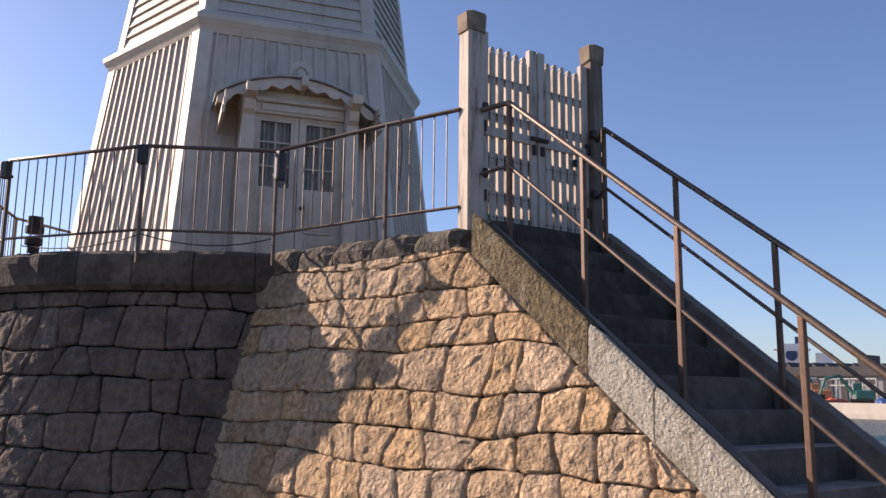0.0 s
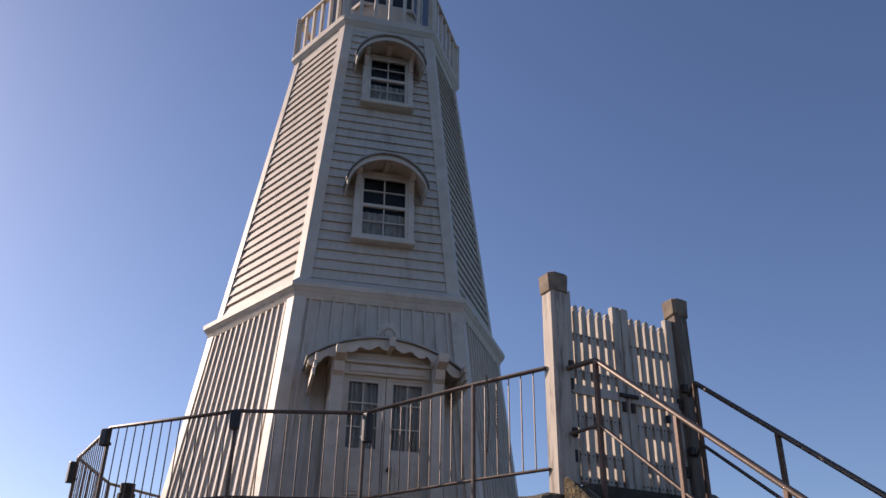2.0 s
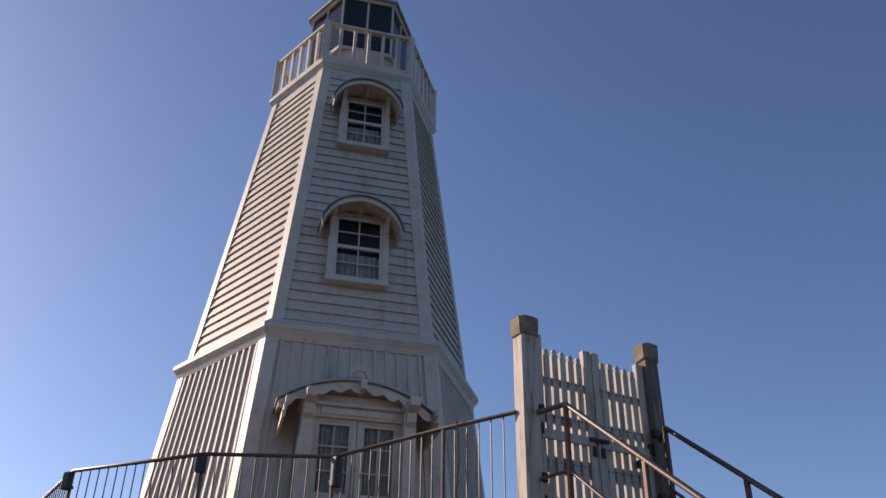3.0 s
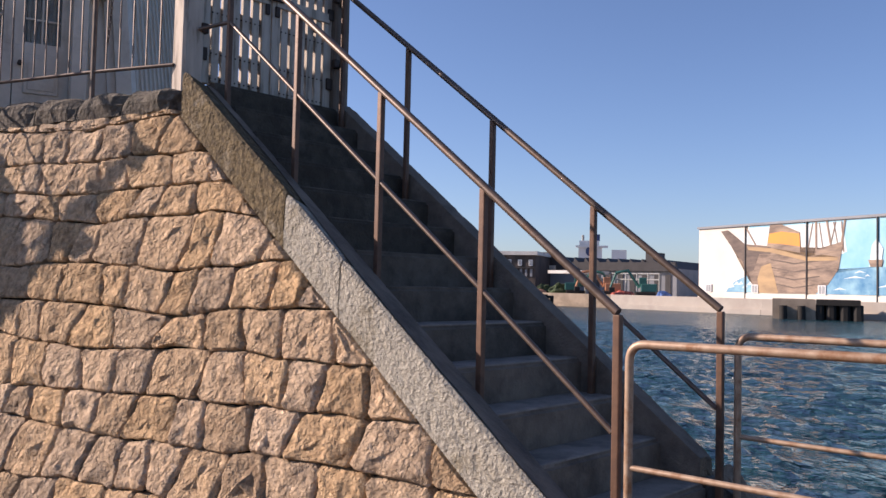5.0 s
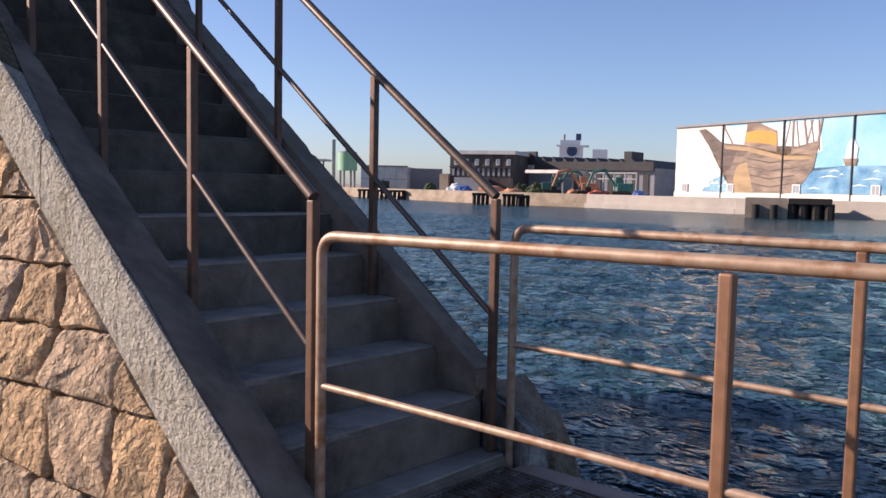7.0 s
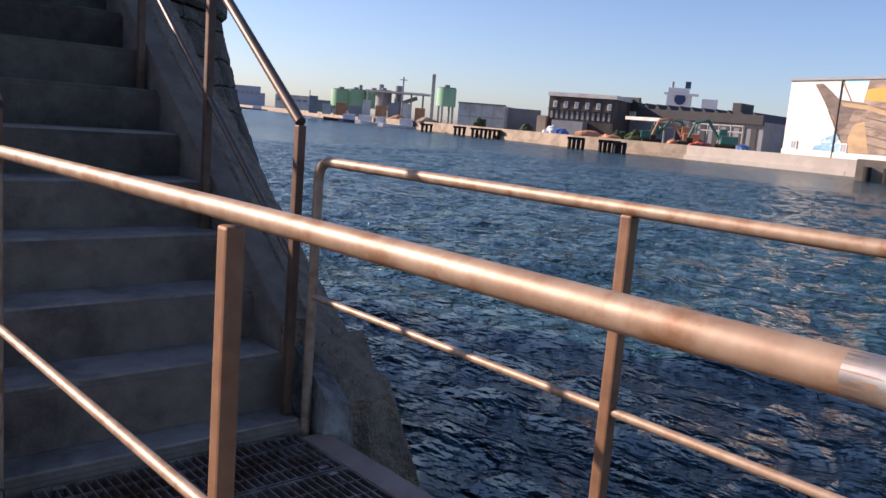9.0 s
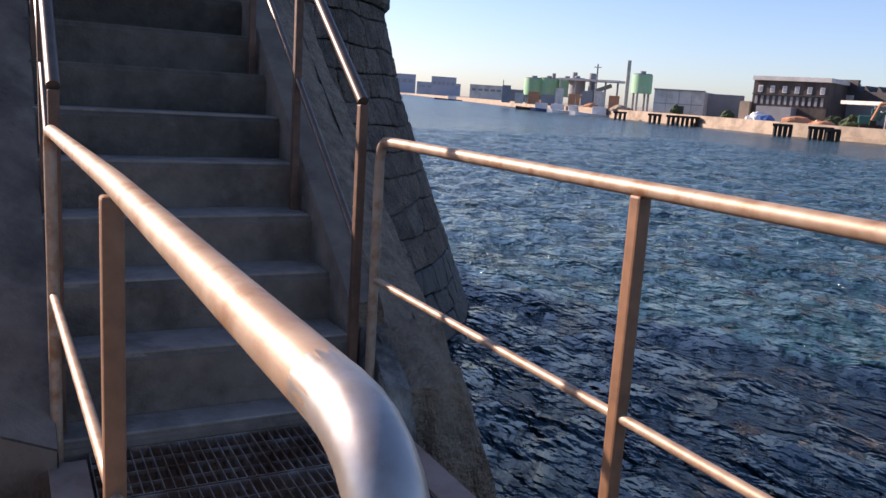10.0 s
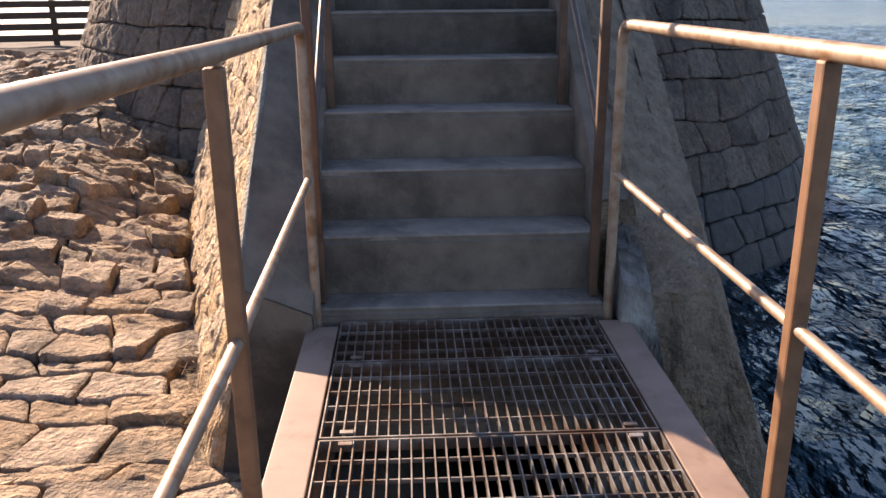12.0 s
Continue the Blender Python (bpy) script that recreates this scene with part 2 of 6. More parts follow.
# ---- plan ----
WATER = -1.6
RISE, TREAD = 0.195, 0.254            # one step
NOSE_Y, NOSE_Z = 0.30, 0.28           # nosing of the second step
TOP_Z = NOSE_Z + 12 * RISE            # landing before the gate
XL, XR = 0.0, 1.0                     # clear width of the stairs
STEP_L = -0.06                        # where the steps run under the west kerb
BATTER = 0.345
PC = Vector((0.6, 8.9))               # middle of the round platform
PA, PB = 3.88, 3.45                   # its half axes under the cap
FLARE = [(2.6, 0.0), (2.25, 0.0), (1.2, 0.28), (0.3, 0.62), (-0.7, 1.02), (-1.6, 1.36), (-2.6, 1.7)]


def step_z(y):
    """Height of the tread at y."""
    k = math.floor((y - NOSE_Y) / TREAD + 1e-6)
    return min(TOP_Z, NOSE_Z + k * RISE) if k >= -1 else 0.0


def kerb_low(y):
    return 0.75 * y - 0.167


def flare(z):
    for (z0, f0), (z1, f1) in zip(FLARE, FLARE[1:]):
        if z >= z1:
            return f0 + (f1 - f0) * (z0 - z) / (z0 - z1)
    return FLARE[-1][1]


def round_wall(a, z, out=0.0):
    """A point of the platform's wall at the angle a (radians) and height z."""
    f = flare(z) + out
    return Vector((PC.x + (PA + f) * math.cos(a), PC.y + (PB + f) * math.sin(a), z))


def side_wall(y, z, out=0.0, side=-1):
    """A point of the battered wall beside the stairs."""
    if side < 0:
        d = 0.31 + BATTER * max(-0.4, 0.75 * y - 0.167 - z) + out
    else:
        d = 0.13 + 0.36 * max(0.04, 0.75 * y + 0.74 - z) + out
    return Vector((XL - d, y, z)) if side < 0 else Vector((XR + d, y, z))


GROUND = [(-30, -0.25), (-1.6, -0.28), (-0.3, -0.52), (0.5, -0.57), (1.9, -0.60), (4.0, -0.58), (5.0, -0.50), (7.0, -0.12), (9.0, 0.0), (40, 0.02)]


def ground_z(x, y):
    for (y0, z0), (y1, z1) in zip(GROUND, GROUND[1:]):
        if y <= y1:
            z = z0 + (z1 - z0) * (y - y0) / (y1 - y0)
            break
    mound = min(0.32, max(0, -x - 1.5) * 0.3) * min(1, max(0, (y - 0.8) / 3.0))
    back = 0.14 * min(1, max(0, (-x - 2.0) / 1.5)) * min(1, max(0, (0.6 - y) / 1.5))
    return z + mound + back - 0.06 * min(1, max(0, (-x - 2.5) / 2.5)) * min(1, max(0, (y + 1) / 2))


# ---- water ----
def wave(x, y):
    p = Vector((x * 0.9 + y * 0.25, y * 0.55 - x * 0.12, 0.0))
    return 0.09 * noise.noise(p * 0.55) + 0.10 * noise.noise(p * 1.5 + Vector((7, 3, 1))) + 0.06 * noise.noise(p * 3.6)


def build_water():
    bm = bmesh.new()
    x0, x1, y0, y1, s = -6.0, 62.0, -22.0, 62.0, 0.28
    nx, ny = int((x1 - x0) / s), int((y1 - y0) / s)
    vs = []
    for j in range(ny + 1):
        for i in range(nx + 1):
            x, y = x0 + (x1 - x0) * i / nx, y0 + (y1 - y0) * j / ny
            edge = min(1, min(i, nx - i, j, ny - j) / 30)
            vs.append((x, y, WATER + wave(x, y) * edge))
    fs = [(j * (nx + 1) + i, j * (nx + 1) + i + 1, (j + 1) * (nx + 1) + i + 1, (j + 1) * (nx + 1) + i) for j in range(ny) for i in range(nx)]
    k = len(vs)
    R = 4500
    vs += [(-R, -R, WATER), (R, -R, WATER), (R, R, WATER), (-R, R, WATER), (x0, y0, WATER), (x1, y0, WATER), (x1, y1, WATER), (x0, y1, WATER)]
    for a in range(4):
        b = (a + 1) % 4
        fs.append((k + a, k + b, k + 4 + b, k + 4 + a))
    me = bpy.data.meshes.new("water")
    me.from_pydata(vs, [], fs)
    me.polygons.foreach_set("use_smooth", [True] * len(me.polygons))
    bm.free()
    m = bpy.data.materials.new("harbour water")
    m.use_nodes = True
    n, ln = m.node_tree.nodes, m.node_tree.links
    b = n["Principled BSDF"]
    co = n.new("ShaderNodeTexCoord")
    mp = n.new("ShaderNodeMapping")
    mp.inputs["Scale"].default_value = (1.0, 0.6, 1.0)
    mp.inputs["Rotation"].default_value = (0, 0, 0.25)
    ln.new(co.outputs["Object"], mp.inputs[0])
    prev = None
    for sc, st, dist in ((0.35, 1.0, 0.8), (1.5, 1.0, 0.8), (4.2, 1.0, 0.34), (12.0, 0.8, 0.07)):
        t = n.new("ShaderNodeTexNoise")
        t.inputs["Scale"].default_value, t.inputs["Detail"].default_value = sc, 3.0
        ln.new(mp.outputs[0], t.inputs[0])
        bp = n.new("ShaderNodeBump")
        bp.inputs["Strength"].default_value, bp.inputs["Distance"].default_value = st, dist
        ln.new(t.outputs[0], bp.inputs["Height"])
        if prev:
            ln.new(prev, bp.inputs["Normal"])
        prev = bp.outputs[0]
    ln.new(prev, b.inputs["Normal"])
    t = n.new("ShaderNodeTexNoise")
    t.inputs["Scale"].default_value = 0.12
    ln.new(mp.outputs[0], t.inputs[0])
    mx = n.new("ShaderNodeMix")
    mx.data_type = 'RGBA'
    ln.new(t.outputs[0], mx.inputs[0])
    mx.inputs[6].default_value, mx.inputs[7].default_value = (0.007, 0.034, 0.050, 1), (0.013, 0.056, 0.070, 1)
    ln.new(mx.outputs[2], b.inputs["Base Color"])
    far_out = n.new("ShaderNodeVectorMath")
    far_out.operation = 'LENGTH'
    ln.new(co.outputs["Object"], far_out.inputs[0])
    rip = n.new("ShaderNodeMapRange")
    rip.inputs[1].default_value, rip.inputs[2].default_value, rip.inputs[3].default_value, rip.inputs[4].default_value = 12.0, 120.0, 0.08, 0.22
    ln.new(far_out.outputs["Value"], rip.inputs[0])
    ln.new(rip.outputs[0], b.inputs["Roughness"])
    b.inputs["IOR"].default_value = 1.33
    me.materials.append(m)
    tagged(new("water", me), "dark blue-green rippled harbour water", "water", kind="structure")


build_water()


# ---- ground of shore rocks ----
def build_ground():
    vs, fs = [], []
    nx, ny = 90, 110
    x0, x1, y0, y1 = -14.0, 1.2, -9.0, 16.0
    for j in range(ny + 1):
        for i in range(nx + 1):
            x, y = x0 + (x1 - x0) * i / nx, y0 + (y1 - y0) * j / ny
            z = ground_z(x, y) - 0.04 + 0.03 * noise.noise(Vector((x * 2, y * 2, 0)))
            z -= 3.0 * max(0, (x - 0.15) / 1.05) ** 1.2 if y > -2.2 else 3.0 * max(0, (x - 0.9) / 0.3)
            vs.append((x, y, z))
    k = nx + 1
    fs = [(j * k + i, j * k + i + 1, (j + 1) * k + i + 1, (j + 1) * k + i) for j in range(ny) for i in range(nx)]
    me = bpy.data.meshes.new("ground")
    me.from_pydata(vs, [], fs)
    me.materials.append(SOIL)
    me.polygons.foreach_set("use_smooth", [True] * len(me.polygons))
    return tagged(new("ground", me), "dark gravelly shore ground between rocks", "ground", kind="structure")


ground = build_ground()


# ---- platform and stairs ----
def build_platform():
    core = holder("platform", "round battered granite platform under the lighthouse", "platform", kind="structure")
    vs, fs = [], []
    na = 96
    zs = [2.3, 1.8, 1.2, 0.7, 0.3, -0.2, -0.7, -1.2, -1.6, -2.4]
    for z in zs:
        vs += [round_wall(2 * math.pi * i / na, z, -0.07) for i in range(na)]
    for j in range(len(zs) - 1):
        for i in range(na):
            a, b = j * na + i, j * na + (i + 1) % na
            fs.append((a, a + na, b + na, b))
    me = bpy.data.meshes.new("wall_core")
    me.from_pydata(vs, [], fs)
    me.materials.append(JOINT)
    ob = new("wall_core", me)
    ob.parent = core
    bm = bmesh.new()
    ring = [round_wall(2 * math.pi * i / na, 2.44, -0.05) for i in range(na)]
    prism(bm, [p - Vector((0, 0, 0.3)) for p in ring], ring)
    part("paving", bm, CONCRETE, core)
    return core


platform = build_platform()


def stair_y(k):
    return NOSE_Y + (k - 2) * TREAD


def build_stairs():
    st = holder("staircase", "grey concrete staircase between sloping kerbs", "stairs", kind="structure")
    for k in range(1, 15):
        y0, z1 = (stair_y(k), NOSE_Z + (k - 2) * RISE) if k > 1 else (0.13, 0.06)
        y1 = stair_y(k + 1) + 0.06 if k < 14 else 6.2
        z0 = z1 - RISE - (0.012 if k > 2 else 0.1) if k > 1 else -0.5
        bm = bmesh.new()
        w = XR - STEP_L + 0.01
        vs = box(bm, ((STEP_L + XR + 0.01) / 2, (y0 + y1) / 2, (z0 + z1) / 2), (w, y1 - y0, z1 - z0))
        es = [e for e in bm.edges if all(abs(v.co.z - z1) < 1e-4 and abs(v.co.y - y0) < 1e-4 for v in e.verts)]
        bmesh.ops.bevel(bm, geom=es, offset=0.018, segments=3, affect='EDGES')
        # cut across, and wear the nosing a little
        for i in range(1, 12):
            bmesh.ops.bisect_plane(bm, geom=bm.verts[:] + bm.edges[:] + bm.faces[:], plane_co=(STEP_L + w * i / 12, 0, 0), plane_no=(1, 0, 0))
        for v in bm.verts:
            f = 0.003 if v.co.z > z1 - 0.03 and v.co.y < y0 + 0.03 else 0.002
            v.co.y += f * noise.noise(v.co * 5)
            v.co.z += f * 0.7 * noise.noise(v.co * 4 + Vector((3, 3, 3)))
        # The higher the step, the more shade is put into its colour.
        step = part("step", bm, DEEPSHADEC if k > 8 else SHADEC if k > 5 else CONCRETE, st)
        bm = bmesh.new()
        ye = y1 - 0.062 if k < 14 else 3.6
        ring = [(STEP_L + 0.004, y0 + 0.016 + 0.004 * random.random()), (XR - 0.004, y0 + 0.021 + 0.004 * random.random()), (XR - 0.004, ye), (STEP_L + 0.004, ye)]
        prism(bm, [(x, y, z1 - 0.02) for x, y in ring], [(x, y, z1 + 0.008) for x, y in ring])
        bmesh.ops.bevel(bm, geom=[e for e in bm.edges if all(v.co.z > z1 for v in e.verts)], offset=0.004, segments=1, affect='EDGES')
        part("tread", bm, DEEPSHADEC if k > 10 else SHADEC if k > 6 else TREADC, step)
    return st


stairs = build_stairs()


def kerb_top(y, f, side):
    """Height of the kerb's top: f = 0 at its outer edge, 1 at its inner edge, where the west one falls towards the steps."""
    return kerb_low(y) + (0.332 - 0.115 * f if side < 0 else 0.322)


def build_kerb(side):
    """A sloping slab on top of the side wall, with a broken front end."""
    kb = holder("stair_kerb", "pebbly concrete kerb sloping beside the stairs", "kerb", kind="structure")
    xo, xi = (XL - 0.325, XL - 0.05) if side < 0 else (XR + 0.15, XR + 0.005)
    at = lambda f: xo + (xi - xo) * f
    n = 46
    first = 0.045 if side < 0 else 0.33
    ys = [first + (3.33 - first) * i / n for i in range(n + 1)]
    for y0, y1, mat, nm in ((first, 1.655, PEBBLE, "pale pebbly kerb stone"), (1.665, 2.15, PEBBLE, "pebbly kerb stone with moss"), (2.16, 3.33, MOSSY, "brown mossy kerb stone")):
        bm = bmesh.new()
        rows = []
        m = max(8, int((y1 - y0) / 0.035))
        for i in range(m + 1):
            y = y0 + (y1 - y0) * i / m
            e = 0.012 if i in (0, m) else 0.0
            low = kerb_low(y) + 0.01
            w = lambda s, a: 0.006 * noise.noise(Vector((s * 9, y * 13, a))) + 0.007 * noise.noise(Vector((s * 5, y * 37, a)))
            pts = [(xo, low), (xo + w(1, 0), low + 0.07), (xo + w(5, 0), low + 0.14), (xo + w(2, 0), low + 0.21), (at(0.02) + 0.3 * w(6, 0), kerb_top(y, 0, side) - 0.03 + w(3, 1) - e), (at(0.08), kerb_top(y, 0.08, side) - e + 0.5 * w(3, 1)), (at(0.3), kerb_top(y, 0.3, side) - e + 0.3 * w(4, 1)),
                   (at(0.95), kerb_top(y, 0.95, side) - e), (xi, kerb_top(y, 1, side) - 0.02), (xi, low - 0.25)]
            rows.append([bm.verts.new((x, y, z)) for x, z in pts])
        for a, b in zip(rows, rows[1:]):
            for k in range(len(a)):
                q = (k + 1) % len(a)
                bm.faces.new((a[k], a[q], b[q], b[k]))
        bm.faces.new(rows[0])
        bm.faces.new(list(reversed(rows[-1])))
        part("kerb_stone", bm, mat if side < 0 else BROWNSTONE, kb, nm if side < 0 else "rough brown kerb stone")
    bm = bmesh.new()
    # smooth mortar skin on top and inside
    rows = []
    for y in ys:
        f = (0.12 + 0.5 * min(1, max(0, y - 1.5)) if side < 0 else 0.25) + 0.06 * noise.noise(Vector((y * 3, 0, side)))
        dx = 0.004 if side < 0 else -0.004
        pts = [(at(f), kerb_top(y, f, side) + 0.005), (at((f + 1) / 2), kerb_top(y, (f + 1) / 2, side) + 0.007), (xi, kerb_top(y, 1, side) + 0.005), (xi + dx, kerb_top(y, 1, side) - 0.012), (xi + dx, kerb_low(y) - 0.2)]
        rows.append([bm.verts.new((x, y - 0.003, z)) for x, z in pts])
    for a, b in zip(rows, rows[1:]):
        for k in range(4):
            bm.faces.new((a[k], a[k + 1], b[k + 1], b[k]))
    part("kerb_render", bm, CONCRETE, kb, smooth=True)
    # front foot, broken off on the water side
    bm = bmesh.new()
    if side < 0:
        z0, z1 = kerb_top(0.045, 0.1, side) - 0.004, kerb_top(0.045, 1, side) - 0.004
        xh, xb = xo + 0.04, xo - 0.33
        prism(bm, [(xb, 0.043, -1.9), (xi, 0.043, -1.9), (xi, 0.30, -1.9), (xb, 0.30, -1.9)],
              [(xh, 0.043, z0), (xi, 0.043, z1), (xi, 0.30, z1 + 0.15), (xh, 0.30, z0 + 0.15)])
        # The foot takes the darkened concrete, so its shade is painted in.
        part("kerb_foot", bm, SHADEC, kb)
        return kb
    z0 = kerb_top(0.05, 0, side) - 0.05
    xh, xb, xn = xo - 0.01, xo + 0.44, xi + 0.038
    prism(bm, [(xb, 0.043, -1.9), (xn, 0.043, -1.9), (xn, 0.33, -1.9), (xb, 0.33, -1.9)],
          [(xh, 0.043, z0), (xn, 0.043, z0 + 0.02), (xn, 0.315, z0 + 0.185), (xh, 0.325, z0 + 0.165)])
    bmesh.ops.subdivide_edges(bm, edges=bm.edges[:], cuts=11, use_grid_fill=True)
    for v in bm.verts:
        v.co += Vector((0.012 * noise.noise(v.co * 9 + Vector((0, 7, 0))), 0.022 * noise.noise(v.co * 7 + Vector((4, 0, 0))), 0.018 * noise.noise(v.co * 8)))
    part("kerb_foot", bm, FOOTC, kb, "broken rough pale concrete foot")
    return kb


for side in (-1, 1):
    build_kerb(side)


def side_core(side):
    vs, fs = [], []
    ny, nz = 30, 14
    for j in range(nz + 1):
        for i in range(ny + 1):
            y = 0.1 + 6.4 * i / ny
            top = min(kerb_low(y) + 0.05, 2.42)
            z = top + (-2.4 - top) * j / nz
            vs.append(side_wall(y, z, -0.06, side))
    k = ny + 1
    fs = [(j * k + i, j * k + i + 1, (j + 1) * k + i + 1, (j + 1) * k + i) for j in range(nz) for i in range(ny)]
    me = bpy.data.meshes.new("stair_wall_core")
    me.from_pydata(vs, [], fs)
    me.materials.append(JOINT)
    return me


stair_walls = {}
for side, nm in ((-1, "wall_stair_west"), (1, "wall_stair_east")):
    stair_walls[side] = tagged(new(nm, side_core(side)), "battered rough granite wall carrying the stairs", "wall", kind="structure")
    bm = bmesh.new()
    # front end of the block under the first step, and the fill behind the wall's face
    xs = (XL - 0.3, XL - 0.02) if side < 0 else (XR - 0.02, XR + 0.14)
    box(bm, ((xs[0] + xs[1]) / 2, 0.205, -1.0), (xs[1] - xs[0], 0.28, 1.6))
    part("wall_end", bm, CONCRETE, stair_walls[side])
    # rough end of the battered masonry beside the kerb's foot
    bm = bmesh.new()
    x1, zt = (XL - 0.26 if side < 0 else XR + 0.10), kerb_low(0.12) + (-0.03 if side < 0 else 0.2)
    xl, xh = side_wall(0.12, -2.2, 0.01, side).x, side_wall(0.12, zt, 0.01, side).x
    ye, yf = (0.5, 0.09) if side < 0 else (0.34, 0.075)
    prism(bm, [(xl, yf, -2.2), (x1, yf, -2.2), (x1, ye, -2.2), (xl, ye, -2.2)], [(xh, yf, zt), (x1, yf, zt), (x1, ye, zt + 0.75 * (ye - yf)), (xh, ye, zt + 0.75 * (ye - yf))])
    bmesh.ops.subdivide_edges(bm, edges=bm.edges[:], cuts=19, use_grid_fill=True)
    amp = 1.0 if side < 0 else 0.7
    for v in bm.verts:
        q = Vector((v.co.x * 12, v.co.y * 12, v.co.z * 2.5))
        v.co += amp * Vector((0.05 * noise.noise(q), 0.05 * noise.noise(q + Vector((4, 0, 0))), 0.02 * noise.noise(q)))
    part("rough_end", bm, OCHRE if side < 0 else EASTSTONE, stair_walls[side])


def build_east_shoulder():
    """Rough masonry that slopes from the water-side kerb down to the rim of its wall."""
    bm = bmesh.new()
    rows = []
    ny, nx = 90, 9
    for i in range(ny + 1):
        y = 0.09 + (3.42 - 0.09) * i / ny
        x0, z0 = XR + 0.10, kerb_low(y) + 0.27
        rim = side_wall(y, kerb_low(y) - 0.03, 0.03, 1)
        row = []
        for k in range(nx + 1):
            f = k / nx
            p = Vector((x0 + (rim.x - x0) * f, y, z0 + (rim.z - z0) * (f ** 0.8)))
            q = p * 5
            p.z += 0.030 * noise.noise(q) + 0.016 * noise.noise(q * 3.1)
            p.x += 0.02 * noise.noise(q + Vector((9, 0, 0))) * f
            row.append(bm.verts.new(p))
        rows.append(row)
    for a, b in zip(rows, rows[1:]):
        for k in range(nx):
            bm.faces.new((a[k], a[k + 1], b[k + 1], b[k]))
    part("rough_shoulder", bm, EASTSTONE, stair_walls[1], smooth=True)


build_east_shoulder()


# ---- handrails of the stairs ----
def rail_z(y, drop=0.0):
    """Height of a handrail; the water side hangs lower by drop behind its first post."""
    return 1.176 + 0.772 * (y - 0.20) - drop * min(1, max(0, (y - 0.21) / 0.7))


def build_handrail(x, ys, post_x, drop):
    hr = holder("stair_handrail", "worn brown pipe handrail with a lower rail", "handrail", group="handrails of the stairs")
    z = lambda y: rail_z(y, drop)
    y0, y9 = ys[0], ys[-1]
    line = [y0, ys[1], y9]
    top = [(x, y, z(y)) for y in line] + [(post_x, y9 + 0.22, z(y9) - 0.02)]
    tube_part("top_rail", rounded(top, 0.03), 0.0205, STAIRRAIL, hr)
    low = [(x, y + (0.02 if y == y0 else 0), z(y) - 0.50) for y in line] + [(post_x, y9 + 0.22, z(y9) - 0.53)]
    tube_part("lower_rail", rounded(low, 0.03), 0.0135, STAIRRAIL, hr)
    for y in ys:
        zf = step_z(y) if y > 0.25 else NOSE_Z - RISE
        box_part("post", (x, y, (zf + z(y)) / 2 - 0.01), (0.033, 0.033, z(y) - zf), STAIRPOST, hr, bev=0.005)
    return hr


build_handrail(-0.03, (0.20, 0.95, 1.70, 2.47, 3.25), -0.13, 0.0)
build_handrail(0.968, (0.207, 0.97, 1.735, 2.525, 3.25), 1.12, 0.014)


# ---- bridge: grating, beams and fences ----
def build_fence(x, mirror):
    fe = holder("bridge_fence", "rust-brown pipe fence along the grating bridge", "fence", group="fences of the bridge")
    end, high, mid, last = (x + 0.022, 1.079, x + 0.024, -2.275) if mirror else (x, 1.062, x + 0.004, -2.295)
    top = [(x, 0.135, 0.0), (x, 0.135, 1.05), (mid, -1.23, 1.05 + 0.55 * (high - 1.05)), (end, last, high), (end, last, -0.3 if mirror else -0.02)]
    pipe = rounded(top, 0.075, 8)
    bent = next(i for i, p in enumerate(pipe) if p[1] < 0.134)
    tube_part("end_post", pipe[:bent], 0.0178, POSTPAINT, fe, n=16)
    tube_part("top_rail", pipe[bent - 2:], 0.018, RAIL, fe, n=20)
    bend = [p for p in rounded(top, 0.075, 8) if p[1] < -2.15 and p[2] > 0.95]
    up = (Vector(top[2]) - Vector(top[3])).normalized()
    bend = [bend[0] + up * (0.012 * k) for k in range(2, 0, -1)] + bend
    worn = tube_part("worn_bend", bend, 0.0184, BARE, fe, n=28, label="bare worn steel patch")
    far = max(v.co.y for v in worn.data.vertices)
    for v in worn.data.vertices:
        # the bare patch sinks into the paint towards its upper end
        g = (far - v.co.y) / 0.06
        if g < 1:
            core = Vector((end, v.co.y, high - 0.002))
            v.co = core + (v.co - core) * (0.972 + 0.028 * max(0, min(1, g + 0.5 * noise.noise(v.co * 45))))
    tube_part("lower_rail", [(x, 0.12, 0.548), (mid, -1.23, 0.552), (end, last + 0.01, 0.552)], 0.0125, RAIL, fe, n=14)
    box_part("post", (mid, -1.23, 0.518), (0.034, 0.034, 1.05), POSTPAINT, fe, bev=0.006)
    return fe


build_fence(-0.045, True)
build_fence(1.012, False)


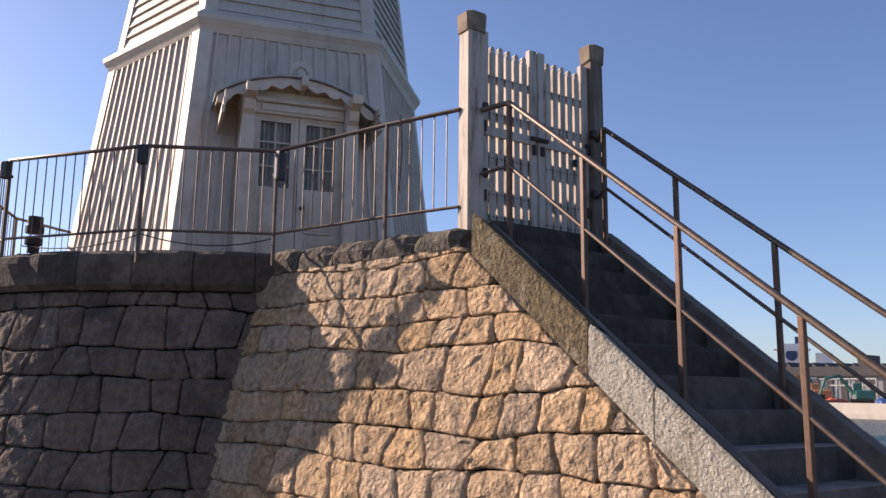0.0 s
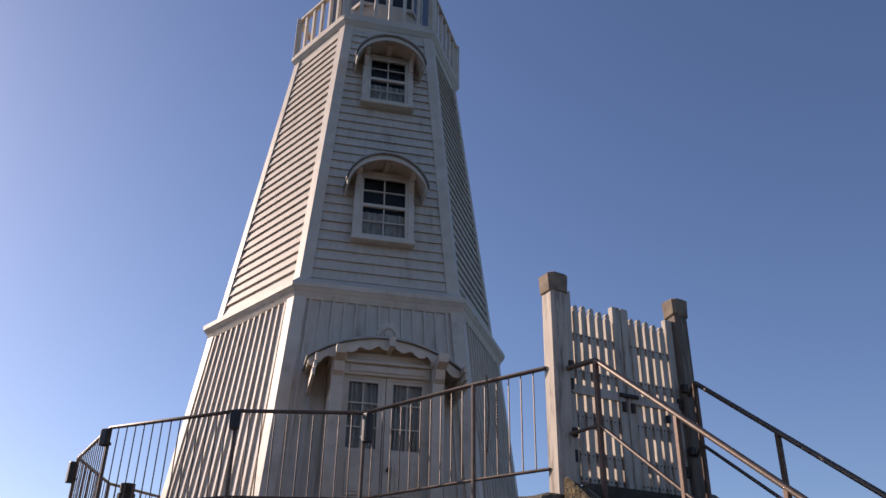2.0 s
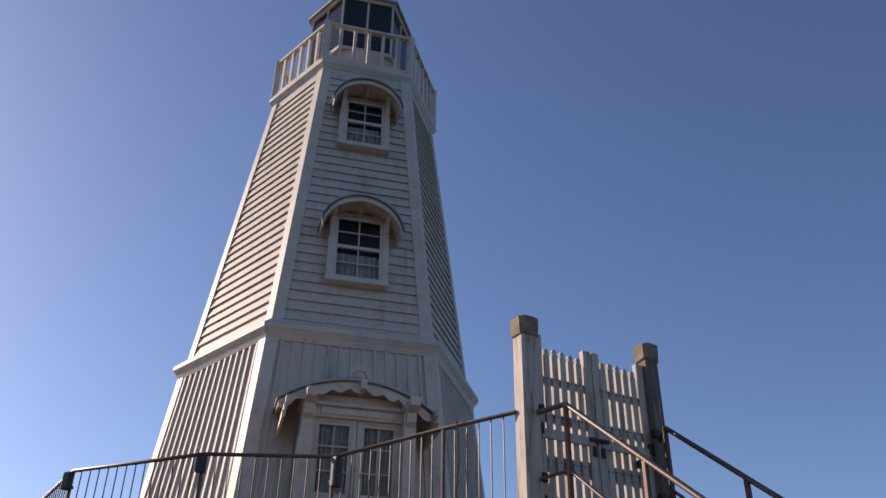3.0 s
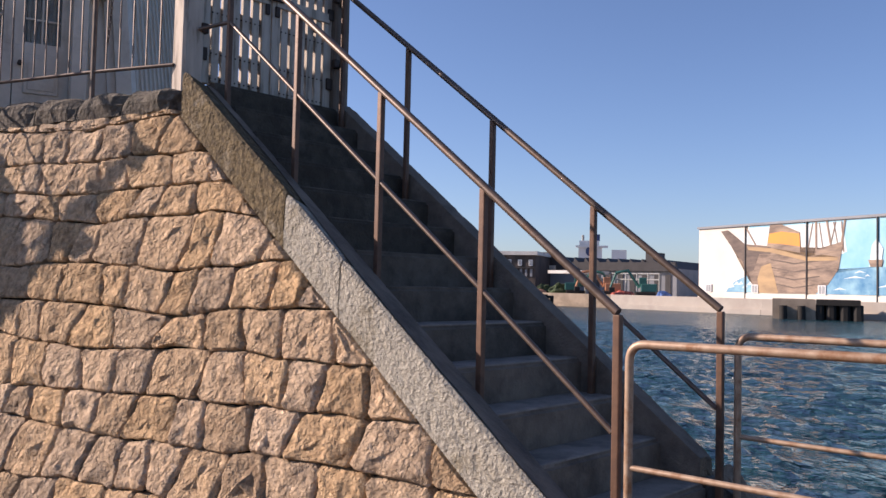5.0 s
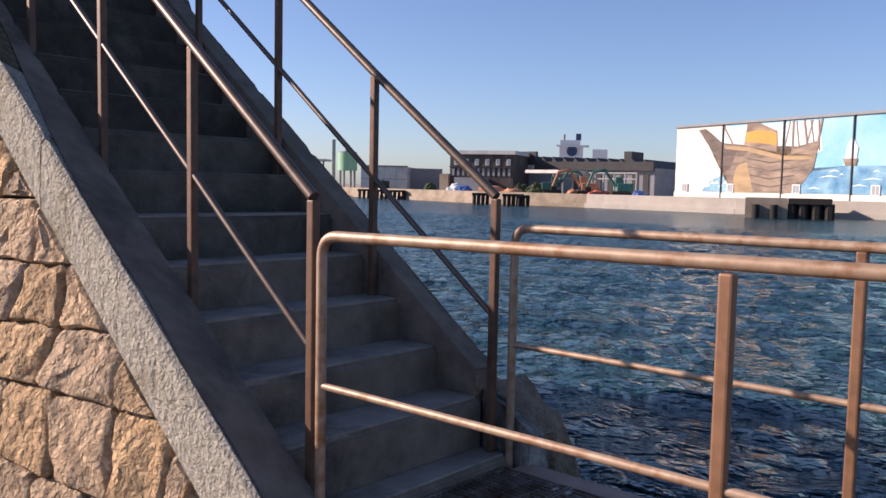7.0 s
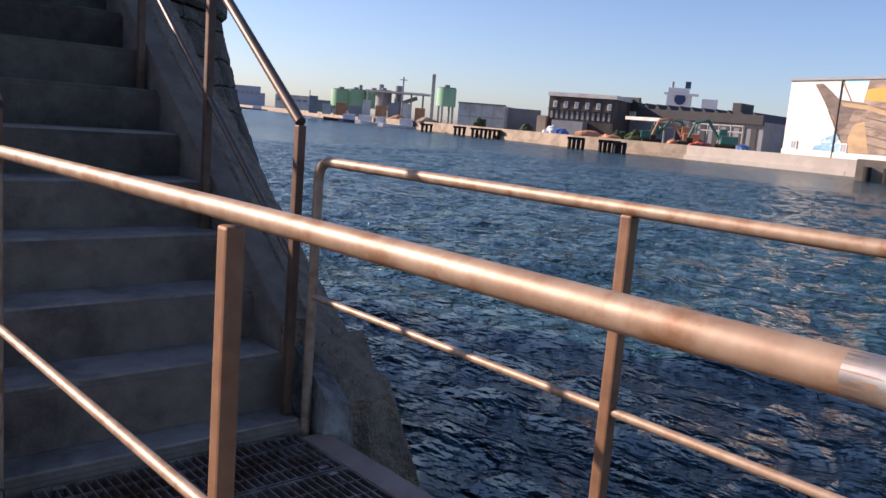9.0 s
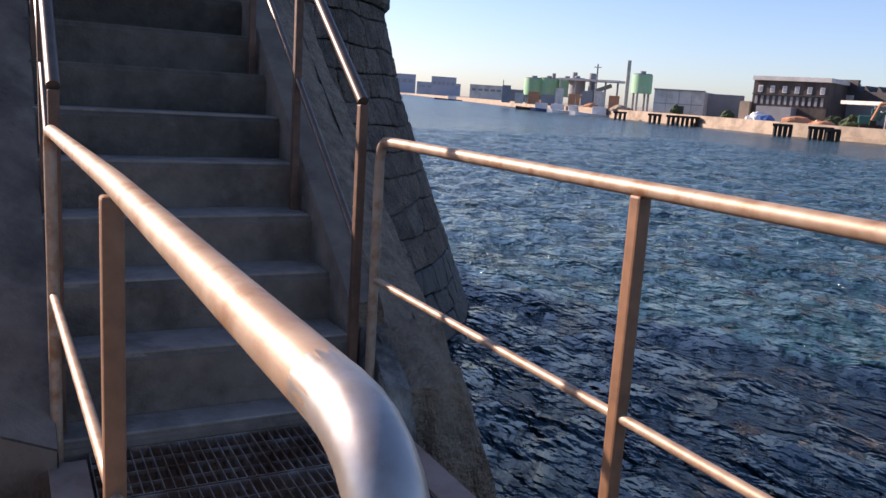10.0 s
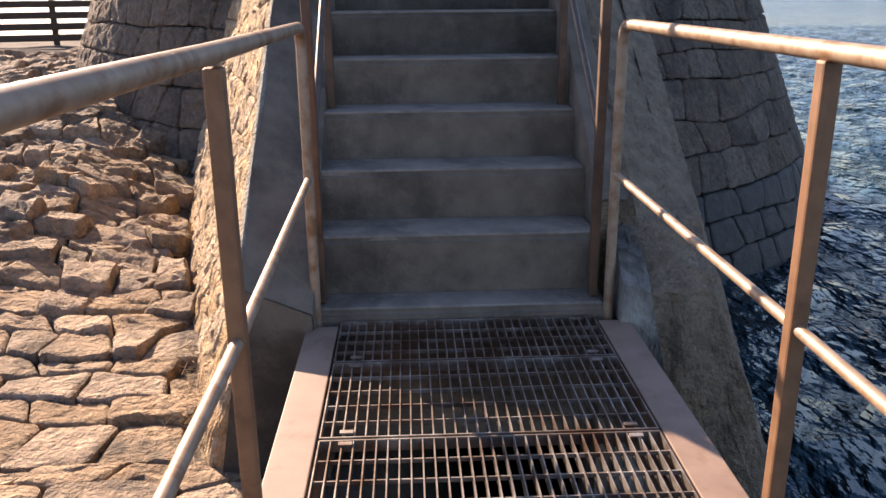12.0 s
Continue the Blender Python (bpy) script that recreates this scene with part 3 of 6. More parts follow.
def build_bridge():
    br = holder("grating_bridge", "steel grating footbridge with brown edge beams", "footbridge", (0, 0, 0.03))
    for x in (-0.02, 0.985 + 0.035):
        bm = bmesh.new()
        box(bm, (x, -1.76, -0.01), (0.11, 3.68, 0.012), None, 0.003)
        box(bm, (x, -1.76, -0.11), (0.012, 3.68, 0.19))
        box(bm, (x, -1.76, -0.205), (0.10, 3.68, 0.012))
        part("edge_beam", bm, BEAM, br)
    xa, xb = 0.045, 0.955
    y = 0.122
    first = True
    while y > -3.4:
        y2 = y - (0.345 if first else 0.47)
        first = False
        gp = new("grating_panel")
        gp.parent = br
        nb = 31
        for i in range(nb):
            bx = xa + (xb - xa) * i / (nb - 1)
            box_part("bearing_bar", (bx, (y + y2) / 2, -0.018), (0.0035, y - y2 - 0.012, 0.032), GRATE, gp)
        for cx in (xa + 0.07, xb - 0.07):
            for cy in (y - 0.03, y2 + 0.03):
                box_part("saddle_clip", (cx, cy, 0.001), (0.036, 0.016, 0.004), GRATE, gp)
        m = max(4, round((y - y2) / 0.088))
        for j in range(m + 1):
            yy = y - 0.008 - (y - y2 - 0.016) * j / m
            end = j in (0, m)
            box_part("cross_rod", ((xa + xb) / 2, yy, -0.012 if not end else -0.018), (xb - xa, 0.004, 0.012 if not end else 0.034), GRATE, gp)
        y = y2
    return br


build_bridge()


# ---- capstones and coping of the platform ----
def build_caps():
    na = 44
    for i in range(na):
        a0, a1 = 2 * math.pi * i / na, 2 * math.pi * (i + 1) / na
        mid = round_wall((a0 + a1) / 2, 2.4)
        if -0.62 < mid.x < 1.62 and mid.y < 7:
            continue
        g = 0.004 / 3.7
        z0, z1 = 2.225 + 0.012 * random.random(), 2.578 + 0.016 * random.random()
        o = 0.10 + 0.02 * random.random()
        bm = bmesh.new()
        cols = []
        for k in range(5):
            a = a0 + g + (a1 - a0 - 2 * g) * k / 4
            e = 0.02 if k in (0, 4) else 0.0
            prof = [(-0.38, z1), (o - 0.05 - e, z1 + 0.004), (o - 0.012 - e, z1 - 0.03), (o - e, z1 - 0.09), (o - e, z0 + 0.05), (o - 0.05 - e, z0), (-0.38, z0)]
            row = []
            for out, z in prof:
                p = round_wall(a, z) + Vector((math.cos(a), math.sin(a), 0)) * (out - flare(z))
                w = 0.008 * noise.noise(p * 7)
                row.append(bm.verts.new(p + Vector((math.cos(a) * w, math.sin(a) * w, w))))
            cols.append(row)
        for r, s in zip(cols, cols[1:]):
            for k in range(len(r)):
                q = (k + 1) % len(r)
                bm.faces.new((r[k], r[q], s[q], s[k]))
        bm.faces.new(cols[0])
        bm.faces.new(cols[-1])
        part("capstone", bm, CAPSTONE, platform)


build_caps()


def build_coping(side):
    p0, p1 = side_wall(3.46, 2.43, 0, side), side_wall(5.75, 2.43, 0, side)
    n = 5
    for i in range(n):
        a, b = p0.lerp(p1, i / n + 0.004), p0.lerp(p1, (i + 1) / n - 0.004)
        out = Vector((side, 0, 0))
        bm = bmesh.new()
        cols = []
        for k in range(7):
            p = a.lerp(b, k / 6)
            e = 0.03 if k in (0, 6) else 0
            up = 0.045 * (i + k / 6) / n
            prof = [(-0.42, 2.55 + up), (-0.02 - e, 2.565 + up - e * 0.5), (0.03 - e, 2.53 + up - e), (0.05 - e, 2.47 + up), (0.03, 2.40), (-0.42, 2.39)]
            row = []
            for o, z in prof:
                v = Vector((p.x, p.y, z)) + out * o
                w = 0.016 * noise.noise(v * 6)
                row.append(bm.verts.new(v + Vector((out.x * w, 0, w * 0.8))))
            cols.append(row)
        for r, s in zip(cols, cols[1:]):
            for k in range(len(r)):
                q = (k + 1) % len(r)
                bm.faces.new((r[k], r[q], s[q], s[k]))
        bm.faces.new(cols[0])
        bm.faces.new(cols[-1])
        part("coping_stone", bm, COPING, stair_walls[side])


for side in (-1, 1):
    build_coping(side)
bm = bmesh.new()
prism(bm, [(-0.26, 3.4, 2.0), (1.26, 3.4, 2.0), (1.9, 6.2, 2.0), (-0.8, 6.2, 2.0)], [(-0.26, 3.4, 2.46), (1.26, 3.4, 2.46), (1.9, 6.2, 2.46), (-0.8, 6.2, 2.46)])
part("landing_fill", bm, CONCRETE, stairs)


# ---- gate ----
def octo(x, y, z, h, cut=0.3):
    c = h * (1 - cut)
    return [Vector((x + a, y + b, z)) for a, b in ((-h, -c), (-c, -h), (c, -h), (h, -c), (h, c), (c, h), (-c, h), (-h, c))]


def build_gate_post(x, side, h, top):
    po = holder("gate_post", "peeling white wooden gate post with a stone-brown cap" if side < 0 else "bare brown weathered gate post with a chipped cap", "gate post", group="gate posts")
    y = 3.56
    bm = bmesh.new()
    prism(bm, octo(x, y, 2.42, h + 0.004, 0.22), octo(x, y, top - 0.16, h, 0.22))
    part("shaft", bm, GATEWOOD if side < 0 else OLDPOST, po)
    bm = bmesh.new()
    c = h + 0.012
    prism(bm, octo(x, y, top - 0.17, c, 0.3), octo(x, y, top - 0.15, c + 0.004, 0.3))
    prism(bm, octo(x, y, top - 0.149, c + 0.003, 0.3), octo(x, y, top - 0.022, c + 0.012, 0.36))
    prism(bm, octo(x, y, top - 0.021, c + 0.011, 0.36), octo(x, y, top, c - 0.016, 0.4))
    if side > 0:
        # the chipped corner
        for v in bm.verts:
            if v.co.x < x - 0.05 and v.co.y < y:
                v.co += Vector((0.022, 0.012, 0)) * (0.5 + 0.5 * math.sin(v.co.z * 90))
    part("cap", bm, POSTCAP, po, "brown weathered cap")
    for z in (2.99, 3.52):
        box_part("rail_socket", (x - side * h, y - 0.07, z + 0.03), (0.05, 0.05, 0.07), IRON, po, bev=0.008, label="rusty iron rail socket")
    return po


build_gate_post(-0.162, -1, 0.076, 4.335)
build_gate_post(1.16, 1, 0.070, 4.39)


def build_gate_leaf(x0, x1, hinge_left):
    g = holder("gate_leaf", "closed white picket gate leaf with worn paint", "gate", group="leaves of the gate")
    y, zb, zt = 3.57, 2.655, 4.12
    hx, mx = (x0 + 0.04, x1 - 0.04) if hinge_left else (x1 - 0.04, x0 + 0.04)
    top = zt + (0.10 if hinge_left else 0.06)
    box_part("hinge_stile", (hx, y, (zb + top) / 2), (0.075, 0.05, top - zb), GATEWOOD, g, bev=0.006)
    box_part("meeting_stile", (mx, y - 0.004, (zb + zt + 0.055) / 2), (0.078, 0.055, zt + 0.055 - zb), GATEWOOD, g, bev=0.006)
    lo, hi = min(hx, mx) + 0.045, max(hx, mx) - 0.045
    n = 5
    for i in range(n):
        px = lo + (hi - lo) * (i + 0.5) / n
        w = 0.058
        bm = bmesh.new()
        tip = zt - 0.01 + 0.01 * math.sin(i * 1.3)
        ring = [(-w / 2, zb + 0.02), (w / 2, zb + 0.02), (w / 2, tip - 0.06), (w * 0.30, tip - 0.045), (w * 0.42, tip - 0.025), (w * 0.24, tip - 0.006), (0, tip), (-w * 0.24, tip - 0.006), (-w * 0.42, tip - 0.025), (-w * 0.30, tip - 0.045), (-w / 2, tip - 0.06)]
        prism(bm, [(px + a, y - 0.018, b) for a, b in ring], [(px + a, y + 0.014, b) for a, b in ring])
        part("picket", bm, GATEWOOD, g)
    for z, h in ((3.85, 0.06), (3.54, 0.07), (3.175, 0.12), (2.88, 0.09), (2.70, 0.07)):
        box_part("cross_rail", ((lo + hi) / 2, y + 0.03, z), (hi - lo + 0.06, 0.03, h), GATEWOOD, g, bev=0.004)
        for i in range(n * 2 + 1):
            nx = lo + (hi - lo) * (i + 0.25) / (n * 2 + 0.5)
            tube_part("nail_head", [(nx, y - 0.017, z), (nx, y - 0.021, z)], 0.007, IRON, g, n=6)
    box_part("lock_rail", ((lo + hi) / 2, y - 0.03, 3.385), (hi - lo + 0.10, 0.024, 0.075), GATEWOOD, g, bev=0.004)
    box_part("latch_bar", (mx, y - 0.055, 3.40), (0.10, 0.02, 0.03), IRON, g, bev=0.004, label="rusty iron latch")
    box_part("latch_plate", (mx, y - 0.04, 3.31), (0.035, 0.02, 0.08), IRON, g, bev=0.004)
    for z in (3.42, 2.86):
        box_part("hinge", (hx + (-0.02 if hinge_left else 0.02), y - 0.035, z), (0.06, 0.022, 0.09), IRON, g, bev=0.005, label="rusty iron hinge")
    if not hinge_left:
        tube_part("padlock", [(hx - 0.14, y - 0.045, 3.30), (hx - 0.14, y - 0.045, 3.24)], 0.02, BLACK, g, n=8, label="small black padlock")
    return g


build_gate_leaf(-0.083, 0.50, True)
build_gate_leaf(0.508, 1.088, False)


# ---- fence round the platform ----
FENCE = [(-0.245, 3.60), (-0.515, 4.26), (-0.95, 5.52), (-2.0, 6.08), (-2.935, 7.37), (-3.05, 9.03), (-2.5, 10.45), (-1.2, 11.5), (0.6, 11.9)]


def build_platform_fence():
    fe = holder("platform_fence", "thin brown steel bar fence round the platform", "fence")
    top, low = 3.53, 2.75
    tube_part("top_rail", [(x, y, top) for x, y in FENCE], 0.019, GREYRAIL, fe, n=8)
    tube_part("bottom_rail", [(x, y, low) for x, y in FENCE], 0.013, GREYRAIL, fe, n=8)
    for (ax, ay), (bx, by) in zip(FENCE, FENCE[1:]):
        tube_part("post", [(bx, by, 2.45), (bx, by, top)], 0.019, GREYRAIL, fe, n=8)
        d = math.hypot(bx - ax, by - ay)
        n = max(2, round(d / 0.118))
        for i in range(1, n):
            t = i / n
            tube_part("baluster", [(ax + (bx - ax) * t, ay + (by - ay) * t, low), (ax + (bx - ax) * t, ay + (by - ay) * t, top)], 0.0062, GREYRAIL, fe, n=5)


build_platform_fence()


def lamp_box(x, y, z, turn, h=0.17):
    lb = holder("lamp_box", "small black lamp box fixed to a fence post", "lamp box", group="lamp boxes on the fence")
    m = Matrix.Rotation(turn, 4, 'Z')
    c = Vector((x, y, z)) + m @ Vector((0, -0.05, 0))
    box_part("housing", c, (0.085, 0.07, h), BLACK, lb, m, 0.012)
    box_part("bracket", Vector((x, y, z - h * 0.3)), (0.05, 0.05, 0.03), IRON, lb, m, 0.004)
    return lb


lamp_box(-0.95, 5.52, 3.38, 0.3, 0.27)
lamp_box(-2.0, 6.08, 3.43, -0.5, 0.17)
lamp_box(-2.935, 7.37, 3.42, -0.9, 0.17)
lamp_box(-3.05, 9.03, 3.36, -1.4, 0.24)


def build_floodlight(x, y):
    fl = holder("floodlight", "black floodlight on a short stand", "floodlight")
    tube_part("stand", [(x, y, 2.46), (x, y, 2.72)], 0.028, BLACK, fl, n=10)
    tube_part("base", [(x, y, 2.45), (x, y, 2.49)], 0.11, BLACK, fl, n=14)
    bm = bmesh.new()
    for k, (z, r) in enumerate(((2.70, 0.06), (2.78, 0.085), (2.90, 0.09), (2.95, 0.07), (3.0, 0.075))):
        tube(bm, [(x, y, z), (x, y, z + 0.07)], r, 12)
    part("head", bm, IRON, fl, smooth=True)
    tube_part("crossbar", [(x - 0.14, y - 0.02, 2.66), (x + 0.14, y + 0.02, 2.66)], 0.018, BLACK, fl, n=8)


build_floodlight(-2.62, 7.75)


def build_cable():
    cb = holder("power_cable", "thin black cable sagging along the fence", "cable")
    pts = []
    for (ax, ay), (bx, by) in list(zip(FENCE, FENCE[1:]))[2:4]:
        for i in range(8):
            t = i / 8
            pts.append((ax + (bx - ax) * t + 0.03, ay + (by - ay) * t + 0.03, 2.72 - 0.09 * 4 * t * (1 - t)))
    tube_part("cable", pts, 0.006, BLACK, cb, n=6)


build_cable()


def build_chain():
    """A loose chain hanging from the fence beside the gate."""
    ch = holder("hanging_chain", "rusty thin chain hanging from the fence rail", "chain")
    x, y = -0.455, 4.11
    z, i = 3.56, 0
    while z > 2.92:
        sway = 0.012 * math.sin((3.5 - z) * 7)
        a, b = (0.0, 0.008) if i % 2 else (0.008, 0.0)
        ring = [(x - 0.024 + sway + a * math.cos(t), y - 0.012 + b * math.cos(t), z + 0.018 * math.sin(t)) for t in [k * math.pi / 4 for k in range(9)]]
        tube_part("link", ring, 0.0028, IRON, ch, n=5)
        z -= 0.026
        i += 1


build_chain()

# ---- lighthouse ----
LC, LTH = Vector((0.263, 8.8)), radians(225.07)
PROFILE = [(2.44, 2.405), (5.36, 2.03)]
UPPER = [(5.62, 1.94), (10.22, 1.315)]


def hexa(r, z, n=6, turn=0.0):
    return [Vector((LC.x + r * math.cos(LTH + turn + k * 2 * math.pi / n), LC.y + r * math.sin(LTH + turn + k * 2 * math.pi / n), z)) for k in range(n)]


def radius(prof, z):
    (z0, r0), (z1, r1) = prof
    return r0 + (r1 - r0) * (z - z0) / (z1 - z0)


def face_point(k, prof, u, z, out=0.0):
    """A point on face k: u metres to the right of its middle, at height z, out metres proud."""
    a = LTH + math.pi / 6 + k * math.pi / 3
    n, t = Vector((math.cos(a), math.sin(a), 0)), Vector((-math.sin(a), math.cos(a), 0))
    ap = radius(prof, z) * math.cos(math.pi / 6)
    p = n * (ap + out) + t * u
    return Vector((LC.x + p.x, LC.y + p.y, z))


def face_matrix(k):
    a = LTH + math.pi / 6 + k * math.pi / 3
    n, t = Vector((math.cos(a), math.sin(a), 0)), Vector((-math.sin(a), math.cos(a), 0))
    return Matrix((t, -n, Vector((0, 0, 1)))).transposed()


def plank(bm, k, prof, u0, u1, z0, z1, o0, o1, lift=0.0, u0b=None, u1b=None):
    """A board on face k from u0..u1 below (u0b..u1b above), from z0 to z1, between depths o0 and o1; lift leans its lower edge out."""
    u0b, u1b = (u0 if u0b is None else u0b), (u1 if u1b is None else u1b)
    back = [face_point(k, prof, u0, z0, o0), face_point(k, prof, u1, z0, o0), face_point(k, prof, u1b, z1, o0), face_point(k, prof, u0b, z1, o0)]
    front = [face_point(k, prof, u0, z0, o1 + lift), face_point(k, prof, u1, z0, o1 + lift), face_point(k, prof, u1b, z1, o1), face_point(k, prof, u0b, z1, o1)]
    prism(bm, back, front)


def build_lighthouse():
    lh = holder("lighthouse", "white six-sided wooden lighthouse with weathered boards", "lighthouse")
    bm = bmesh.new()
    prism(bm, hexa(radius(PROFILE, 2.44), 2.44), hexa(radius(PROFILE, 5.36), 5.36))
    low = part("lower_wall", bm, WHITE, lh, "white vertical boards with battens")
    for k in range(6):
        n = 13
        for i in range(n):
            f = (i + 0.5) / n * 2 - 1
            bm = bmesh.new()
            h0, h1 = radius(PROFILE, 2.46) / 2 - 0.13, radius(PROFILE, 5.35) / 2 - 0.11
            plank(bm, k, PROFILE, f * h0 - 0.015, f * h0 + 0.015, 2.46, 5.34, -0.004, 0.024, 0, f * h1 - 0.014, f * h1 + 0.014)
            part("batten", bm, WHITE, low)
        for s in (-1, 1):
            bm = bmesh.new()
            h0, h1 = radius(PROFILE, 2.45) / 2, radius(PROFILE, 5.36) / 2
            a, b = sorted((s * (h0 - 0.13), s * (h0 + 0.018)))
            c, d = sorted((s * (h1 - 0.13), s * (h1 + 0.018)))
            plank(bm, k, PROFILE, a, b, 2.45, 5.355, -0.004, 0.034, 0, c, d)
            part("corner_board", bm, WHITE2, low)
    # belt between the storeys
    bm = bmesh.new()
    prism(bm, hexa(2.06, 5.34), hexa(2.10, 5.42))
    prism(bm, hexa(2.105, 5.421), hexa(2.14, 5.47))
    prism(bm, hexa(2.145, 5.471), hexa(2.15, 5.53))
    prism(bm, hexa(2.14, 5.531), hexa(1.96, 5.66))
    part("belt_moulding", bm, WHITE2, lh, "heavy white moulded belt with a sloped top")
    bm = bmesh.new()
    prism(bm, hexa(1.93, 5.6), hexa(1.30, 10.24))
    up = part("upper_wall", bm, WHITE, lh, "white overlapping clapboards")
    n = 31
    for k in range(6):
        for j in range(n):
            z0, z1 = 5.66 + (10.16 - 5.66) * j / n, 5.66 + (10.16 - 5.66) * (j + 1) / n
            h0, h1 = radius(UPPER, z0) / 2 - 0.10, radius(UPPER, z1) / 2 - 0.10
            bm = bmesh.new()
            plank(bm, k, UPPER, -h0, h0, z0, z1 + 0.004, -0.03, 0.006, 0.028 + 0.004 * random.random(), -h1, h1)
            part("clapboard", bm, WHITE, up)
        for s in (-1, 1):
            bm = bmesh.new()
            h0, h1 = radius(UPPER, 5.64) / 2, radius(UPPER, 10.2) / 2
            a, b = sorted((s * (h0 - 0.115), s * (h0 + 0.024)))
            c, d = sorted((s * (h1 - 0.115), s * (h1 + 0.024)))
            plank(bm, k, UPPER, a, b, 5.64, 10.2, -0.03, 0.042, 0, c, d)
            part("corner_board", bm, WHITE2, up)
    # gallery
    bm = bmesh.new()
    prism(bm, hexa(1.34, 10.12), hexa(1.36, 10.20))
    prism(bm, hexa(1.37, 10.201), hexa(1.42, 10.27))
    prism(bm, hexa(1.425, 10.271), hexa(1.425, 10.345))
    part("gallery_floor", bm, WHITE2, lh, "moulded white gallery floor")
    rail = new("gallery_railing")
    rail.parent = lh
    tagged(rail, "white wooden gallery railing")
    for k in range(6):
        v = hexa(1.36, 10.34)[k]
        a = LTH + k * math.pi / 3
        box_part("corner_post", (v.x, v.y, 10.75), (0.10, 0.10, 0.84), WHITE2, rail, Matrix.Rotation(a, 4, 'Z'), 0.01)
        b = hexa(1.36, 10.34)[(k + 1) % 6]
        d = (b - v).normalized()
        turn = Matrix.Rotation(math.atan2(d.y, d.x), 4, 'Z')
        mid = (v + b) / 2
        box_part("handrail", (mid.x, mid.y, 11.12), ((b - v).length - 0.02, 0.085, 0.05), WHITE2, rail, turn, 0.008)
        box_part("lower_rail", (mid.x, mid.y, 10.40), ((b - v).length - 0.05, 0.05, 0.05), WHITE2, rail, turn, 0.006)
        for i in range(1, 6):
            p = v.lerp(b, i / 6)
            box_part("baluster", (p.x, p.y, 10.76), (0.05, 0.05, 0.70), WHITE2, rail, turn)
    # lantern
    lan = new("lantern_room")
    lan.parent = lh
    tagged(lan, "white drum with dark lantern glass")
    bm = bmesh.new()
    prism(bm, hexa(0.80, 10.34, 24), hexa(0.80, 11.10, 24))
    part("drum", bm, WHITE2, lan, smooth=True)
    bm = bmesh.new()
    prism(bm, hexa(0.62, 11.0), hexa(0.62, 12.2))
    part("lamp_core", bm, DARKIN, lan)
    vv = hexa(0.86, 11.12)
    for k in range(6):
        a, b = vv[k], vv[(k + 1) % 6]
        for t0, t1 in ((0.0, 0.5), (0.5, 1.0)):
            p, q = a.lerp(b, t0), a.lerp(b, t1)
            bm = bmesh.new()
            inn = (Vector((LC.x, LC.y, 11.12)) - (p + q) / 2).normalized() * 0.008
            prism(bm, [p, q, q + Vector((0, 0, 1.1)), p + Vector((0, 0, 1.1))], [p + inn, q + inn, q + inn + Vector((0, 0, 1.1)), p + inn + Vector((0, 0, 1.1))])
            part("pane", bm, DARKGLASS, lan)
            tube_part("glazing_bar", [p, p + Vector((0, 0, 1.12))], 0.022, WHITE2, lan, n=6)
    bm = bmesh.new()
    prism(bm, hexa(0.88, 11.06), hexa(0.88, 11.13))
    part("sill_ring", bm, WHITE2, lan)
    bm = bmesh.new()
    prism(bm, hexa(0.89, 12.22), hexa(0.92, 12.28))
    part("ring_beam", bm, WHITE2, lan)
    bm = bmesh.new()
    prism(bm, hexa(0.97, 12.27), hexa(0.97, 12.31))
    prism(bm, hexa(0.965, 12.311), hexa(0.14, 13.06))
    part("roof", bm, ROOFGREY, lan, "pale grey six-sided roof")
    bm = bmesh.new()
    bmesh.ops.create_uvsphere(bm, u_segments=18, v_segments=10, radius=0.15)
    bmesh.ops.scale(bm, vec=(1, 1, 0.75), verts=bm.verts[:])
    bmesh.ops.translate(bm, vec=(LC.x, LC.y, 13.22), verts=bm.verts[:])
    tube(bm, [(LC.x, LC.y, 13.0), (LC.x, LC.y, 13.14)], 0.16, 16)
    part("ventilator", bm, ROOFGREY, lan, "round metal ventilator", smooth=True)
    fork = [(LC.x - 0.09, LC.y, 13.72), (LC.x - 0.09, LC.y, 13.44), (LC.x + 0.09, LC.y, 13.44), (LC.x + 0.09, LC.y, 13.66)]
    tube_part("lightning_fork", rounded(fork, 0.03), 0.012, IRON, lan, n=6)
    tube_part("fork_stem", [(LC.x, LC.y, 13.3), (LC.x, LC.y, 13.44)], 0.014, IRON, lan, n=6)
    return lh


def darkglass():
    m = bpy.data.materials.new("lantern glass")
    m.use_nodes = True
    b = m.node_tree.nodes["Principled BSDF"]
    b.inputs["Base Color"].default_value = (0.03, 0.035, 0.04, 1)
    b.inputs["Roughness"].default_value = 0.06
    b.inputs["IOR"].default_value = 1.3
    return m


DARKGLASS = darkglass()
lighthouse = build_lighthouse()


